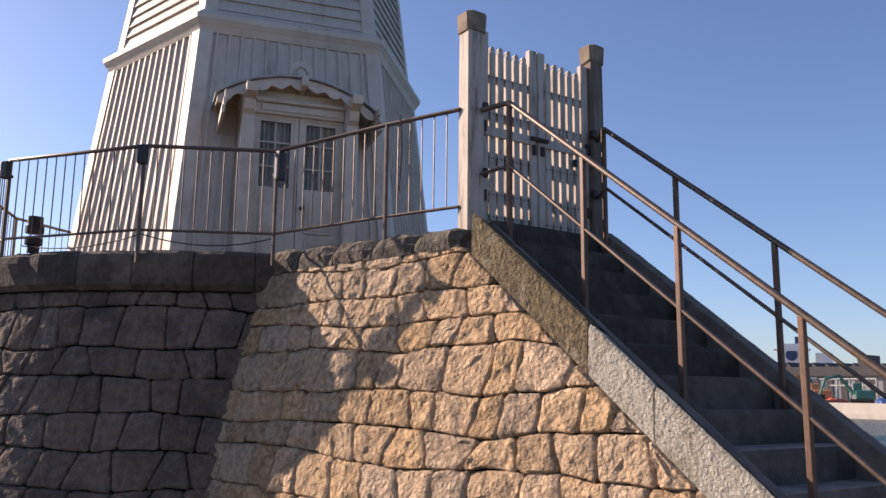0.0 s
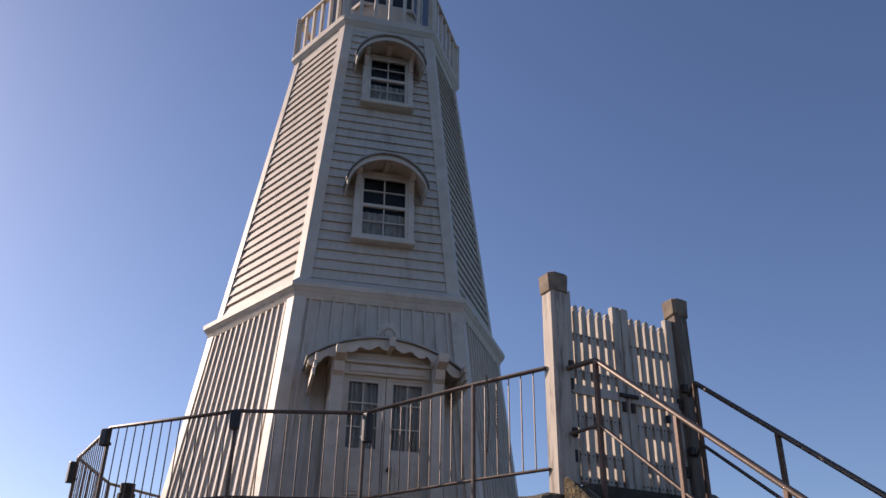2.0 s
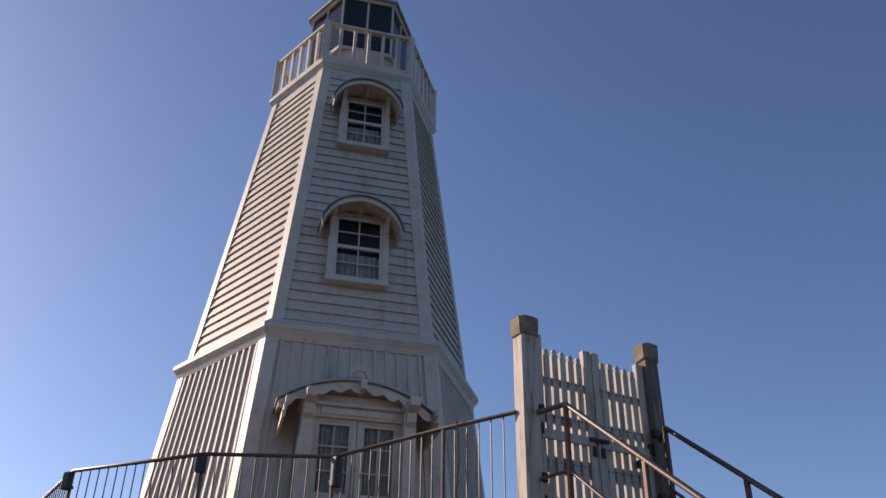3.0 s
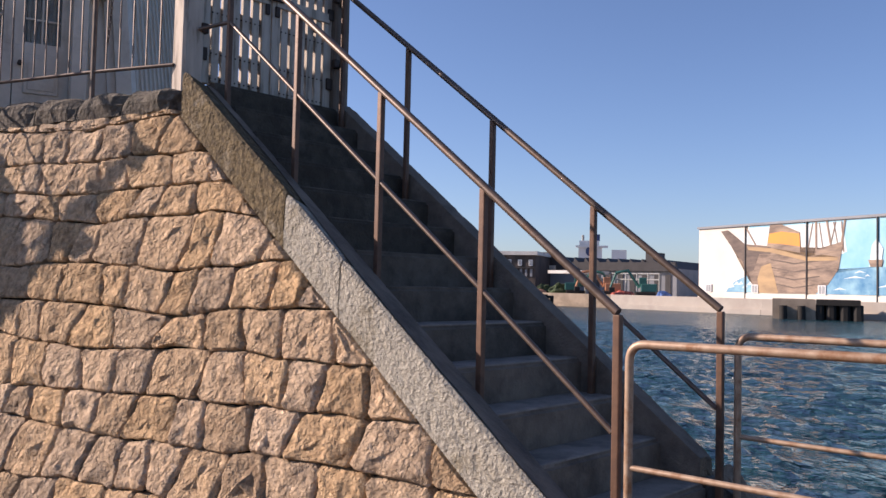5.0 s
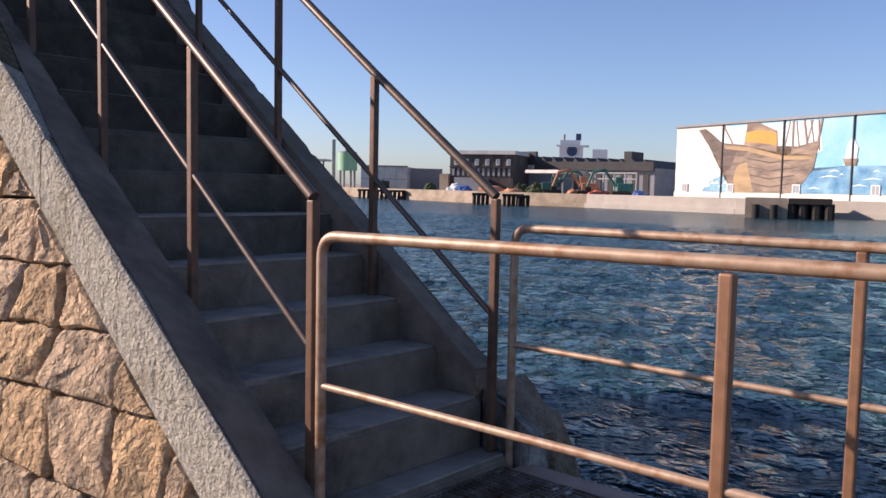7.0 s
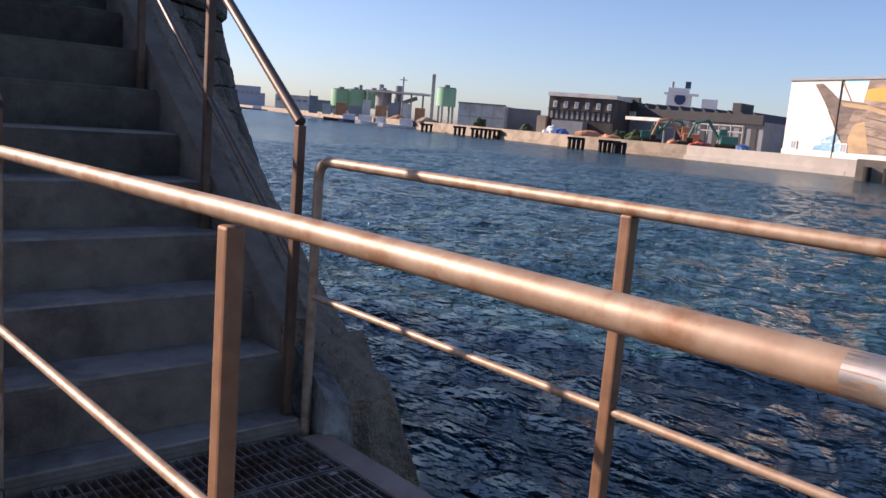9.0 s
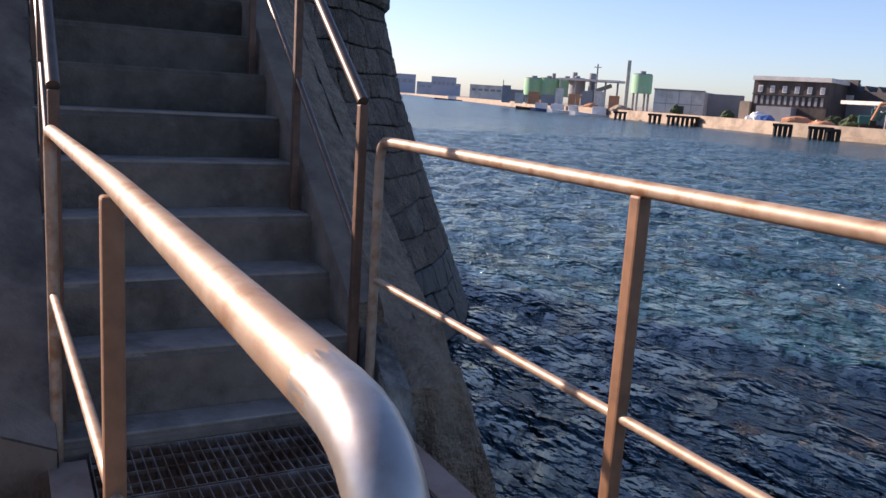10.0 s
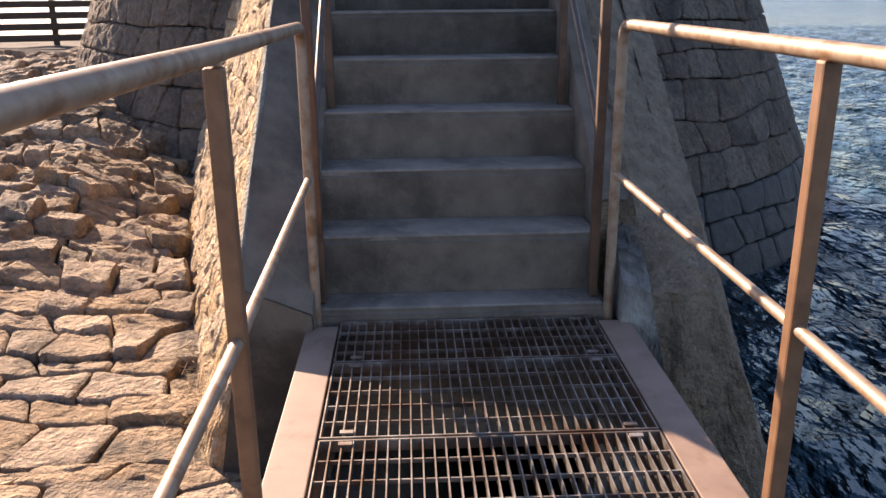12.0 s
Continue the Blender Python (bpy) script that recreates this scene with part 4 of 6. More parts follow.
def arch_hood(parent, k, prof, u, z, half, rise, proj, thick, scallop, mat):
    """A bowed hood over an opening: springs at z, stands proj proud of the face."""
    base = face_point(k, prof, u, z)
    m = face_matrix(k)
    W = lambda x, d, h: base + m @ Vector((x, -d, h))
    n = 40
    R = (half * half + rise * rise) / (2 * rise)
    top = [(-half + 2 * half * i / n) for i in range(n + 1)]
    hh = [math.sqrt(max(0, R * R - x * x)) - (R - rise) for x in top]
    bm = bmesh.new()
    ring = [(x, h + thick) for x, h in zip(top, hh)] + [(x, h) for x, h in reversed(list(zip(top, hh)))]
    prism(bm, [W(x, -0.05, h) for x, h in ring], [W(x, proj, h - 0.03) for x, h in ring])
    hood = part("hood", bm, mat, parent)
    bm = bmesh.new()
    # valance with a scalloped lower edge
    lowh = [h - 0.045 - (0.06 * abs(math.sin(i / n * math.pi * scallop))) for i, h in enumerate(hh)] if scallop else [h - 0.05 for h in hh]
    for i in range(n):
        a = [W(top[i], proj, hh[i] - 0.03), W(top[i + 1], proj, hh[i + 1] - 0.03), W(top[i + 1], proj, lowh[i + 1] - 0.03), W(top[i], proj, lowh[i] - 0.03)]
        b = [p + m @ Vector((0, -0.022, 0)) for p in a]
        prism(bm, a, b)
    bmesh.ops.remove_doubles(bm, verts=bm.verts[:], dist=1e-5)
    part("valance", bm, mat, hood)
    bm = bmesh.new()
    ring = [(x, h + thick + 0.002) for x, h in zip(top, hh)] + [(x, h + thick + 0.022) for x, h in reversed(list(zip(top, hh)))]
    prism(bm, [W(x * 1.03, -0.05, h) for x, h in ring], [W(x * 1.03, proj + 0.05, h - 0.03) for x, h in ring])
    part("hood_cover", bm, ROOFGREY, hood)
    return W


def sash(parent, W, x0, x1, z0, z1, cols, rows, d, curtain=True):
    """A glazed sash at depth d with its bars, panes and curtain."""
    fr = 0.035
    s = new("sash")
    s.parent = parent

    def bar(name, xa, xb, za, zb, dd, th):
        bm = bmesh.new()
        prism(bm, [W(xa, dd, za), W(xb, dd, za), W(xb, dd, zb), W(xa, dd, zb)], [W(xa, dd + th, za), W(xb, dd + th, za), W(xb, dd + th, zb), W(xa, dd + th, zb)])
        return part(name, bm, WHITE2, s)
    bar("sash_stile", x0, x0 + fr, z0, z1, d, 0.035)
    bar("sash_stile", x1 - fr, x1, z0, z1, d, 0.035)
    bar("sash_rail", x0 + fr, x1 - fr, z0, z0 + fr, d, 0.034)
    bar("sash_rail", x0 + fr, x1 - fr, z1 - fr, z1, d, 0.034)
    for i in range(1, cols):
        x = x0 + (x1 - x0) * i / cols
        bar("glazing_bar", x - 0.008, x + 0.008, z0 + fr, z1 - fr, d + 0.004, 0.024)
    for j in range(1, rows):
        z = z0 + (z1 - z0) * j / rows
        bar("glazing_bar", x0 + fr, x1 - fr, z - 0.008, z + 0.008, d + 0.002, 0.024)
    for i in range(cols):
        for j in range(rows):
            xa, xb = x0 + (x1 - x0) * i / cols, x0 + (x1 - x0) * (i + 1) / cols
            za, zb = z0 + (z1 - z0) * j / rows, z0 + (z1 - z0) * (j + 1) / rows
            bm = bmesh.new()
            prism(bm, [W(xa, d + 0.01, za), W(xb, d + 0.01, za), W(xb, d + 0.01, zb), W(xa, d + 0.01, zb)],
                  [W(xa, d + 0.014, za), W(xb, d + 0.014, za), W(xb, d + 0.014, zb), W(xa, d + 0.014, zb)])
            part("pane", bm, DARKGLASS if not curtain else GLASS, s).visible_shadow = False
    if curtain:
        bm = bmesh.new()
        n = 40
        lo, hi = [], []
        for i in range(n + 1):
            x = x0 + (x1 - x0) * i / n
            w = 0.018 * math.sin(i * 1.15) + 0.008 * math.sin(i * 2.9)
            lo.append(bm.verts.new(W(x, d - 0.035 + w, z0 + 0.02)))
            hi.append(bm.verts.new(W(x, d - 0.035 + w * 0.5, z0 + (z1 - z0) * float(curtain))))
        for i in range(n):
            bm.faces.new((lo[i], lo[i + 1], hi[i + 1], hi[i]))
        part("curtain", bm, CURTAIN, s, "pleated pale grey curtain", smooth=True)
    return s


def wbox(name, W, x0, x1, d0, d1, z0, z1, mat, parent, bev=0.0, label=""):
    bm = bmesh.new()
    prism(bm, [W(x0, d0, z0), W(x1, d0, z0), W(x1, d0, z1), W(x0, d0, z1)], [W(x0, d1, z0), W(x1, d1, z0), W(x1, d1, z1), W(x0, d1, z1)])
    if bev:
        bmesh.ops.recalc_face_normals(bm, faces=bm.faces[:])
        bmesh.ops.bevel(bm, geom=bm.edges[:], offset=bev, segments=1, affect='EDGES')
    return part(name, bm, mat, parent, label)


def build_window(k, u, z0, z1, half, spring, rise):
    w = new("window")
    w.parent = lighthouse
    tagged(w, "white sash window under a bowed hood")
    base = face_point(k, UPPER, u, z0)
    m = face_matrix(k)
    lean = (radius(UPPER, z0) - radius(UPPER, z1)) * math.cos(math.pi / 6) / (z1 - z0)
    W = lambda x, d, h: base + m @ Vector((x, -(d - lean * (h - z0)), h - z0))
    wbox("backing", W, -half - 0.02, half + 0.02, -0.05, 0.04, z0 - 0.06, z1 + 0.12, DARKIN, w)
    for s in (-1, 1):
        a, b = sorted((s * half, s * (half + 0.085)))
        wbox("casing", W, a, b, 0.0, 0.15, z0 - 0.07, z1 + 0.10, WHITE2, w, 0.006)
        # bracket under the hood
        c, d = sorted((s * (half + 0.01), s * (half + 0.075)))
        bm = bmesh.new()
        prof = [(0.10, z1 - 0.22), (0.16, z1 - 0.20), (0.22, z1 - 0.06), (0.33, z1 - 0.02), (0.34, z1 + 0.06), (0.10, z1 + 0.06)]
        prism(bm, [W(c, p, h) for p, h in prof], [W(d, p, h) for p, h in prof])
        part("bracket", bm, WHITE2, w)
    wbox("head", W, -half, half, 0.0, 0.11, z1, z1 + 0.10, WHITE2, w, 0.006)
    wbox("sill", W, -half - 0.10, half + 0.10, 0.0, 0.17, z0 - 0.115, z0 - 0.05, WHITE2, w, 0.008)
    sash(w, W, -half, half, z0 - 0.05, z1, 2, 4, 0.10, 0.42)
    arch_hood(w, k, UPPER, u, spring, half + 0.215, rise, 0.40, 0.035, 0, WHITE2)
    for s in (-1, 1):
        # side boards that carry the ends of the hood
        a, b = sorted((s * (half + 0.185), s * (half + 0.212)))
        wbox("hood_side", W, a, b, 0.0, 0.36, spring - 0.05, spring + 0.06, WHITE2, w, 0.004)
    bm = bmesh.new()
    prof = [(0.10, z1 + 0.09), (0.16, z1 + 0.09), (0.34, spring + rise - 0.06), (0.34, spring + rise - 0.01), (0.10, spring + rise - 0.01)]
    prism(bm, [W(-0.03, p, h) for p, h in prof], [W(0.03, p, h) for p, h in prof])
    part("centre_rib", bm, WHITE2, w)
    wbox("meeting_rail", W, -half + 0.035, half - 0.035, 0.10, 0.145, (z0 + z1) / 2 - 0.05, (z0 + z1) / 2, WHITE2, w, 0.004)
    return w


build_window(0, 0.004, 6.36, 7.28, 0.315, 7.0, 0.44)
build_window(0, -0.004, 8.70, 9.50, 0.287, 9.26, 0.42)


def build_door():
    d = new("entrance_door")
    d.parent = lighthouse
    tagged(d, "white double door, glazed above, under a scalloped hood")
    base = face_point(0, PROFILE, 0.055, 2.44)
    m = face_matrix(0)
    W = lambda x, o, h: base + m @ Vector((x, -o, h - 2.44))
    P = 0.16    # the porch stands proud of the leaning wall
    wbox("backing", W, -0.58, 0.58, -0.32, P - 0.14, 2.44, 4.6, DARKIN, d)
    for s in (-1, 1):
        a, b = sorted((s * 0.49, s * 0.63))
        wbox("jamb", W, a, b, -0.30, P + 0.16, 2.44, 4.40, WHITE2, d, 0.008)
        a, b = sorted((s * 0.475, s * 0.645))
        wbox("jamb_capital", W, a, b, -0.30, P + 0.175, 4.40, 4.50, WHITE2, d, 0.01)
        a, b = sorted((s * 0.505, s * 0.615))
        bm = bmesh.new()
        prof = [(P + 0.16, 4.22), (P + 0.22, 4.26), (P + 0.25, 4.36), (P + 0.40, 4.40), (P + 0.42, 4.49), (P + 0.1, 4.49)]
        prism(bm, [W(a, p, h) for p, h in prof], [W(b, p, h) for p, h in prof])
        part("bracket", bm, WHITE2, d)
        for i in range(3):
            # boarded side of the hood
            a, b = sorted((s * (0.82 - 0.012 * i), s * (0.85 - 0.012 * i)))
            za = 4.12 + 0.085 * i
            bm = bmesh.new()
            prof = [(-0.3, za), (P + 0.38, za + 0.02), (P + 0.38, za + 0.095), (-0.3, za + 0.08)]
            prism(bm, [W(a, p, h) for p, h in prof], [W(b, p, h) for p, h in prof])
            part("eave_board", bm, WHITE2, d)
    wbox("transom", W, -0.49, 0.49, -0.2, P + 0.05, 4.29, 4.55, WHITE2, d, 0.008)
    wbox("transom_moulding", W, -0.49, 0.49, P, P + 0.10, 4.41, 4.45, WHITE2, d, 0.008)
    wbox("transom_panel", W, -0.42, 0.42, P + 0.05, P + 0.068, 4.32, 4.395, WHITE2, d, 0.006)
    wbox("head_panel", W, -0.56, 0.56, -0.2, P + 0.0, 4.55, 4.66, WHITE2, d)
    wbox("head_rib", W, -0.03, 0.03, P, P + 0.34, 4.55, 4.66, WHITE2, d)
    wbox("threshold", W, -0.58, 0.58, -0.1, P + 0.2, 2.44, 2.49, WHITE2, d, 0.006)
    for s in (-1, 1):
        x0, x1 = (-0.49, -0.004) if s < 0 else (0.004, 0.49)
        leaf = wbox("door_leaf", W, x0, x1, P - 0.05, P + 0.0, 2.5, 3.46, WHITE2, d, 0.004)
        for za, zb in ((2.58, 2.93), (3.0, 3.38)):
            wbox("panel_moulding", W, x0 + 0.09, x1 - 0.09, P, P + 0.018, za, zb, WHITE2, leaf, 0.006)
            wbox("panel", W, x0 + 0.125, x1 - 0.125, P + 0.018, P + 0.026, za + 0.035, zb - 0.035, WHITE2, leaf, 0.004)
        sash(d, W, x0 + 0.045, x1 - 0.045, 3.46, 4.26, 2, 3, P - 0.045, 0.97)
        a, b = (x0, x0 + 0.045), (x1 - 0.045, x1)
        for lo, hi in (a, b):
            wbox("door_stile", W, lo, hi, P - 0.05, P + 0.0, 3.46, 4.29, WHITE2, leaf)
        wbox("door_rail", W, x0 + 0.045, x1 - 0.045, P - 0.05, P + 0.0, 4.26, 4.29, WHITE2, leaf)
    tube_part("door_knob", [W(0.06, P, 3.28), W(0.06, P + 0.06, 3.28)], 0.022, IRON, d, n=10)
    U = arch_hood(d, 0, PROFILE, 0.005, 4.38, 0.84, 0.29, 0.56, 0.03, 9, WHITE2)
    # carved crest above the hood
    bm = bmesh.new()
    pts = []
    for i in range(25):
        t = math.pi * i / 24
        r = 0.125 + 0.014 * abs(math.sin(i * math.pi / 4))
        pts.append((r * math.cos(t), 0.05 + r * 1.25 * math.sin(t)))
    pts += [(-0.125, 0), (0.125, 0)]
    prism(bm, [U(x + 0.05, 0.30, 0.36 + h) for x, h in pts], [U(x + 0.05, 0.36, 0.36 + h) for x, h in pts])
    crest = part("crest", bm, WHITE2, d, "carved cream crest with rosettes")
    for i in range(9):
        t = math.pi * (i + 0.5) / 9
        bm = bmesh.new()
        c = U(0.05 + 0.085 * math.cos(t), 0.362, 0.41 + 0.10 * math.sin(t))
        bmesh.ops.create_icosphere(bm, subdivisions=1, radius=0.022, matrix=Matrix.Translation(c))
        part("rosette", bm, WHITE2, crest)
    bm = bmesh.new()
    bmesh.ops.create_icosphere(bm, subdivisions=2, radius=0.05, matrix=Matrix.Translation(U(0.05, 0.36, 0.42)))
    part("boss", bm, WHITE2, crest)


build_door()


# ---- the far shore ----
SEEN_FROM = Vector((-1.0, -2.3, 1.24))


def far(az, d, z):
    a = radians(az)
    return Vector((SEEN_FROM.x + d * math.sin(a), SEEN_FROM.y + d * math.cos(a), z))


def up_to(d, el):
    return SEEN_FROM.z + d * math.tan(radians(el))


TAN_WALL = surf("tan quay concrete", (0.36, 0.29, 0.22), (0.28, 0.225, 0.17), 0.5, 0.9, 0.2, 2.0, c3=(0.20, 0.16, 0.12), c3_scale=0.25, depth=0.05)
WHITE_WALL = surf("whitewashed quay", (0.44, 0.40, 0.35), (0.36, 0.32, 0.28), 0.6, 0.9, 0.2, 2.0, c3=(0.45, 0.40, 0.34), c3_scale=0.3, depth=0.05)
LAND = surf("quay yard", (0.33, 0.28, 0.22), (0.25, 0.21, 0.17), 0.3, 0.95, 0.2, 1.0, depth=0.05)
DARKBRICK = surf("dark old cladding", (0.075, 0.06, 0.055), (0.05, 0.042, 0.04), 0.6, 0.85, 0.2, 2.0, c3=(0.12, 0.095, 0.08), c3_scale=0.35, depth=0.05, stretch=(1, 1, 0.4))
DARKROOF = surf("dark sheet roof", (0.06, 0.058, 0.06), (0.045, 0.043, 0.045), 0.8, 0.7, 0.2, 3.0, depth=0.04)
PALEWALL = surf("pale shed wall", (0.60, 0.59, 0.56), (0.52, 0.51, 0.48), 0.4, 0.7, 0.1, 2.0, c3=(0.42, 0.40, 0.37), c3_scale=0.2, depth=0.03)
GREYWALL = surf("grey shed wall", (0.26, 0.27, 0.29), (0.21, 0.22, 0.24), 0.4, 0.8, 0.1, 2.0, depth=0.03)
GREENTANK = surf("pale green tank", (0.23, 0.46, 0.27), (0.19, 0.40, 0.23), 0.4, 0.6, 0.1, 2.0, c3=(0.30, 0.46, 0.34), c3_scale=0.2, depth=0.03)
# Air haze over the farthest blocks is painted as a blue-grey tint.
HAZE_TINT = surf("far wall tinted for haze", (0.36, 0.40, 0.48), (0.32, 0.36, 0.44), 0.05, 0.9, 0.0)
TIMBER = surf("black tarred timber", (0.022, 0.02, 0.018), (0.014, 0.013, 0.012), 1.0, 0.8, 0.2, 4, depth=0.03)
SHIPWHITE = surf("white ship paint", (0.74, 0.74, 0.74), (0.68, 0.68, 0.68), 0.3, 0.5, 0.0)
NAVY = surf("navy ship paint", (0.03, 0.06, 0.16), (0.025, 0.05, 0.13), 0.3, 0.5, 0.0)
TEAL = surf("teal machine paint", (0.03, 0.15, 0.125), (0.02, 0.11, 0.09), 1.0, 0.5, 0.1, 5)
ORANGE = surf("orange-brown steel", (0.52, 0.25, 0.13), (0.42, 0.19, 0.10), 0.8, 0.7, 0.2, 3)
REDP = surf("faded red paint", (0.45, 0.10, 0.07), (0.36, 0.08, 0.06), 1.0, 0.6, 0.1, 5)
BLUEP = surf("blue tarpaulin", (0.08, 0.18, 0.45), (0.06, 0.14, 0.36), 1.0, 0.6, 0.1, 5)
PIPE = surf("grey scaffold", (0.33, 0.34, 0.33), (0.25, 0.26, 0.25), 1.0, 0.6, 0.0)
SCRUB = surf("dark scrub leaves", (0.05, 0.075, 0.03), (0.03, 0.05, 0.02), 0.9, 0.9, 0.3, 3)
WINDOWGLASS = surf("far window", (0.30, 0.32, 0.34), (0.22, 0.24, 0.26), 0.5, 0.25, 0.0)

QUAY = [(99, -90), (99, 10), (101, 40), (104, 64), (105, 86), (111, 106), (131, 170), (241, 440), (430, 900), (560, 1500), (500, 2600)]


def build_quay():
    land = bmesh.new()
    pts = QUAY + [(3500, 2600), (3500, -90)]
    prism(land, [(x, y, WATER - 1) for x, y in pts], [(x, y, 0.12) for x, y in pts])
    tagged(link("far_shore", land, LAND), "flat tan harbour yard beyond the water", "shore", kind="structure")
    for i, (p, q) in enumerate(zip(QUAY, QUAY[1:])):
        white = i < 3
        d = (Vector(q) - Vector(p)).normalized()
        n = Vector((-d.y, d.x))
        bm = bmesh.new()
        a, b = Vector(p) + n * 0.25, Vector(q) + n * 0.25
        ring = lambda z, o: [(a.x + n.x * o, a.y + n.y * o, z), (b.x + n.x * o, b.y + n.y * o, z), (b.x - n.x * 0.9, b.y - n.y * 0.9, z), (a.x - n.x * 0.9, a.y - n.y * 0.9, z)]
        prism(bm, ring(WATER - 0.5, 0.5), ring(-0.95, 0.5))
        prism(bm, ring(-0.949, 0.0), ring(0.42, 0.0))
        tagged(link("quay_wall", bm, WHITE_WALL if white else TAN_WALL), "whitewashed concrete quay wall" if white else "tan stained concrete quay wall", "quay wall", kind="structure")


build_quay()


def block(bm, az0, az1, d, z0, z1, depth, skew=0.0):
    """A box whose front runs from az0 to az1; skew: metres by which its right end stands nearer."""
    a, b = far(az0, d, 0), far(az1, d - skew, 0)
    t = (b - a).normalized()
    n = Vector((t.y, -t.x, 0))
    n = n if n.dot(a - SEEN_FROM) > 0 else -n
    ring = lambda z: [Vector((p.x, p.y, z)) for p in (a, b, b + n * depth, a + n * depth)]
    prism(bm, ring(z0), ring(z1))
    return a, b, n


def on_front(a, b, n, u, z, out):
    p = a.lerp(b, u) - n * out
    return Vector((p.x, p.y, z))


def front_box(name, fr, u0, u1, z0, z1, out, mat, parent):
    a, b, n = fr
    bm = bmesh.new()
    prism(bm, [on_front(a, b, n, u, z, -0.1) for u, z in ((u0, z0), (u1, z0), (u1, z1), (u0, z1))], [on_front(a, b, n, u, z, out) for u, z in ((u0, z0), (u1, z0), (u1, z1), (u0, z1))])
    return part(name, bm, mat, parent)


def front_shape(name, fr, pts, out, mat, parent):
    """A flat painted shape on a front; pts: part of the width, part of the height."""
    a, b, n, z0, z1 = fr
    bm = bmesh.new()
    lo = [on_front(a, b, n, u, z0 + (z1 - z0) * v, out - 0.02) for u, v in pts]
    hi = [on_front(a, b, n, u, z0 + (z1 - z0) * v, out) for u, v in pts]
    prism(bm, lo, hi)
    bmesh.ops.triangulate(bm, faces=[f for f in bm.faces if len(f.verts) > 4])
    return part(name, bm, mat, parent)


def build_mural_hall():
    h = holder("mural_warehouse", "white warehouse with a painted sailing ship mural", "warehouse")
    z0, z1 = 0.12, up_to(130, 4.24)
    a, b = far(63.5, 130, 0), far(75.45, 108, 0)
    b = a + (b - a) * 1.45
    t = (b - a).normalized()
    n = Vector((t.y, -t.x, 0))
    n = n if n.dot(a - SEEN_FROM) > 0 else -n
    bm = bmesh.new()
    ring = lambda z: [Vector((p.x, p.y, z)) for p in (a, b, b + n * 40, a + n * 40)]
    prism(bm, ring(z0), ring(z1))
    part("wall", bm, PALE_MURAL, h)
    fr = (a, b, n, z0, z1)
    k = 1 / 1.45     # the part of the width that was measured
    M = lambda name, pts, out, mat: front_shape(name, fr, [(u * k, v) for u, v in pts], out, mat, h)
    M("sky_paint", [(0.47, 0.34), (1.45, 0.34), (1.45, 0.97), (0.30, 0.97), (0.33, 0.75)], 0.04, MURAL_SKY)
    M("cloud_paint", [(0.20, 0.60), (0.36, 0.45), (0.62, 0.42), (0.78, 0.60), (0.76, 0.95), (0.30, 0.95), (0.24, 0.8)], 0.06, MURAL_PALE)
    M("sea_paint", [(0.17, 0.10), (1.45, 0.10), (1.45, 0.40), (0.9, 0.42), (0.6, 0.30), (0.3, 0.34), (0.22, 0.24), (0.19, 0.17)], 0.08, MURAL_SEA)
    for i in range(16):
        u, v, w = 0.72 + 0.045 * i, 0.15 + 0.20 * abs(math.sin(i * 2.4)), 0.03 + 0.02 * math.sin(i * 1.7)
        M("foam_paint", [(u, v), (u + w, v + 0.012), (u + 2 * w, v + 0.004), (u + w, v + 0.03)], 0.095, MURAL_FOAM)
    for i in range(5):
        u, v = 0.19 + 0.025 * i, 0.16 + 0.05 * math.sin(i * 2.1) ** 2
        M("foam_paint", [(u, v), (u + 0.03, v + 0.01), (u + 0.02, v + 0.05)], 0.095, MURAL_FOAM)
    M("hull_paint", [(0.14, 0.93), (0.18, 0.94), (0.28, 0.74), (0.42, 0.70), (0.48, 0.66), (0.62, 0.58), (0.76, 0.64), (0.745, 0.40), (0.70, 0.22), (0.64, 0.10), (0.34, 0.10), (0.31, 0.30), (0.27, 0.5), (0.20, 0.72)], 0.11, MURAL_HULL)
    M("hull_light_paint", [(0.36, 0.10), (0.46, 0.10), (0.44, 0.3), (0.42, 0.48), (0.37, 0.44), (0.35, 0.28)], 0.13, MURAL_GOLD)
    M("gunwale_paint", [(0.30, 0.66), (0.42, 0.62), (0.60, 0.50), (0.74, 0.50), (0.745, 0.54), (0.6, 0.55), (0.43, 0.67), (0.29, 0.71)], 0.13, MURAL_GOLD)
    M("sterncastle_paint", [(0.40, 0.70), (0.415, 0.97), (0.475, 0.97), (0.565, 0.86), (0.57, 0.60), (0.46, 0.66)], 0.13, MURAL_HULL)
    M("sail_paint", [(0.405, 0.74), (0.412, 0.86), (0.475, 0.88), (0.565, 0.84), (0.57, 0.68), (0.475, 0.72)], 0.15, MURAL_ORANGE)
    for u, v, w in ((0.34, 0.70, -0.06), (0.64, 0.60, 0.0), (0.71, 0.62, -0.02), (0.75, 0.62, 0.02)):
        M("mast_paint", [(u, v), (u + 0.008, v), (u + 0.006 + w, 0.97), (u - 0.002 + w, 0.97)], 0.13, MURAL_MAST)
    for u, w in ((0.60, 0.025), (0.675, -0.02), (0.70, 0.03), (0.745, -0.025), (0.765, -0.01)):
        M("rigging_paint", [(u, 0.60), (u + 0.0035, 0.60), (u + w + 0.0035, 0.96), (u + w, 0.96)], 0.128, MURAL_MAST)
    M("bow_paint", [(0.14, 0.93), (0.18, 0.94), (0.28, 0.74), (0.42, 0.69), (0.42, 0.60), (0.36, 0.60), (0.33, 0.40), (0.30, 0.36), (0.26, 0.53), (0.20, 0.72)], 0.12, MURAL_DARK)
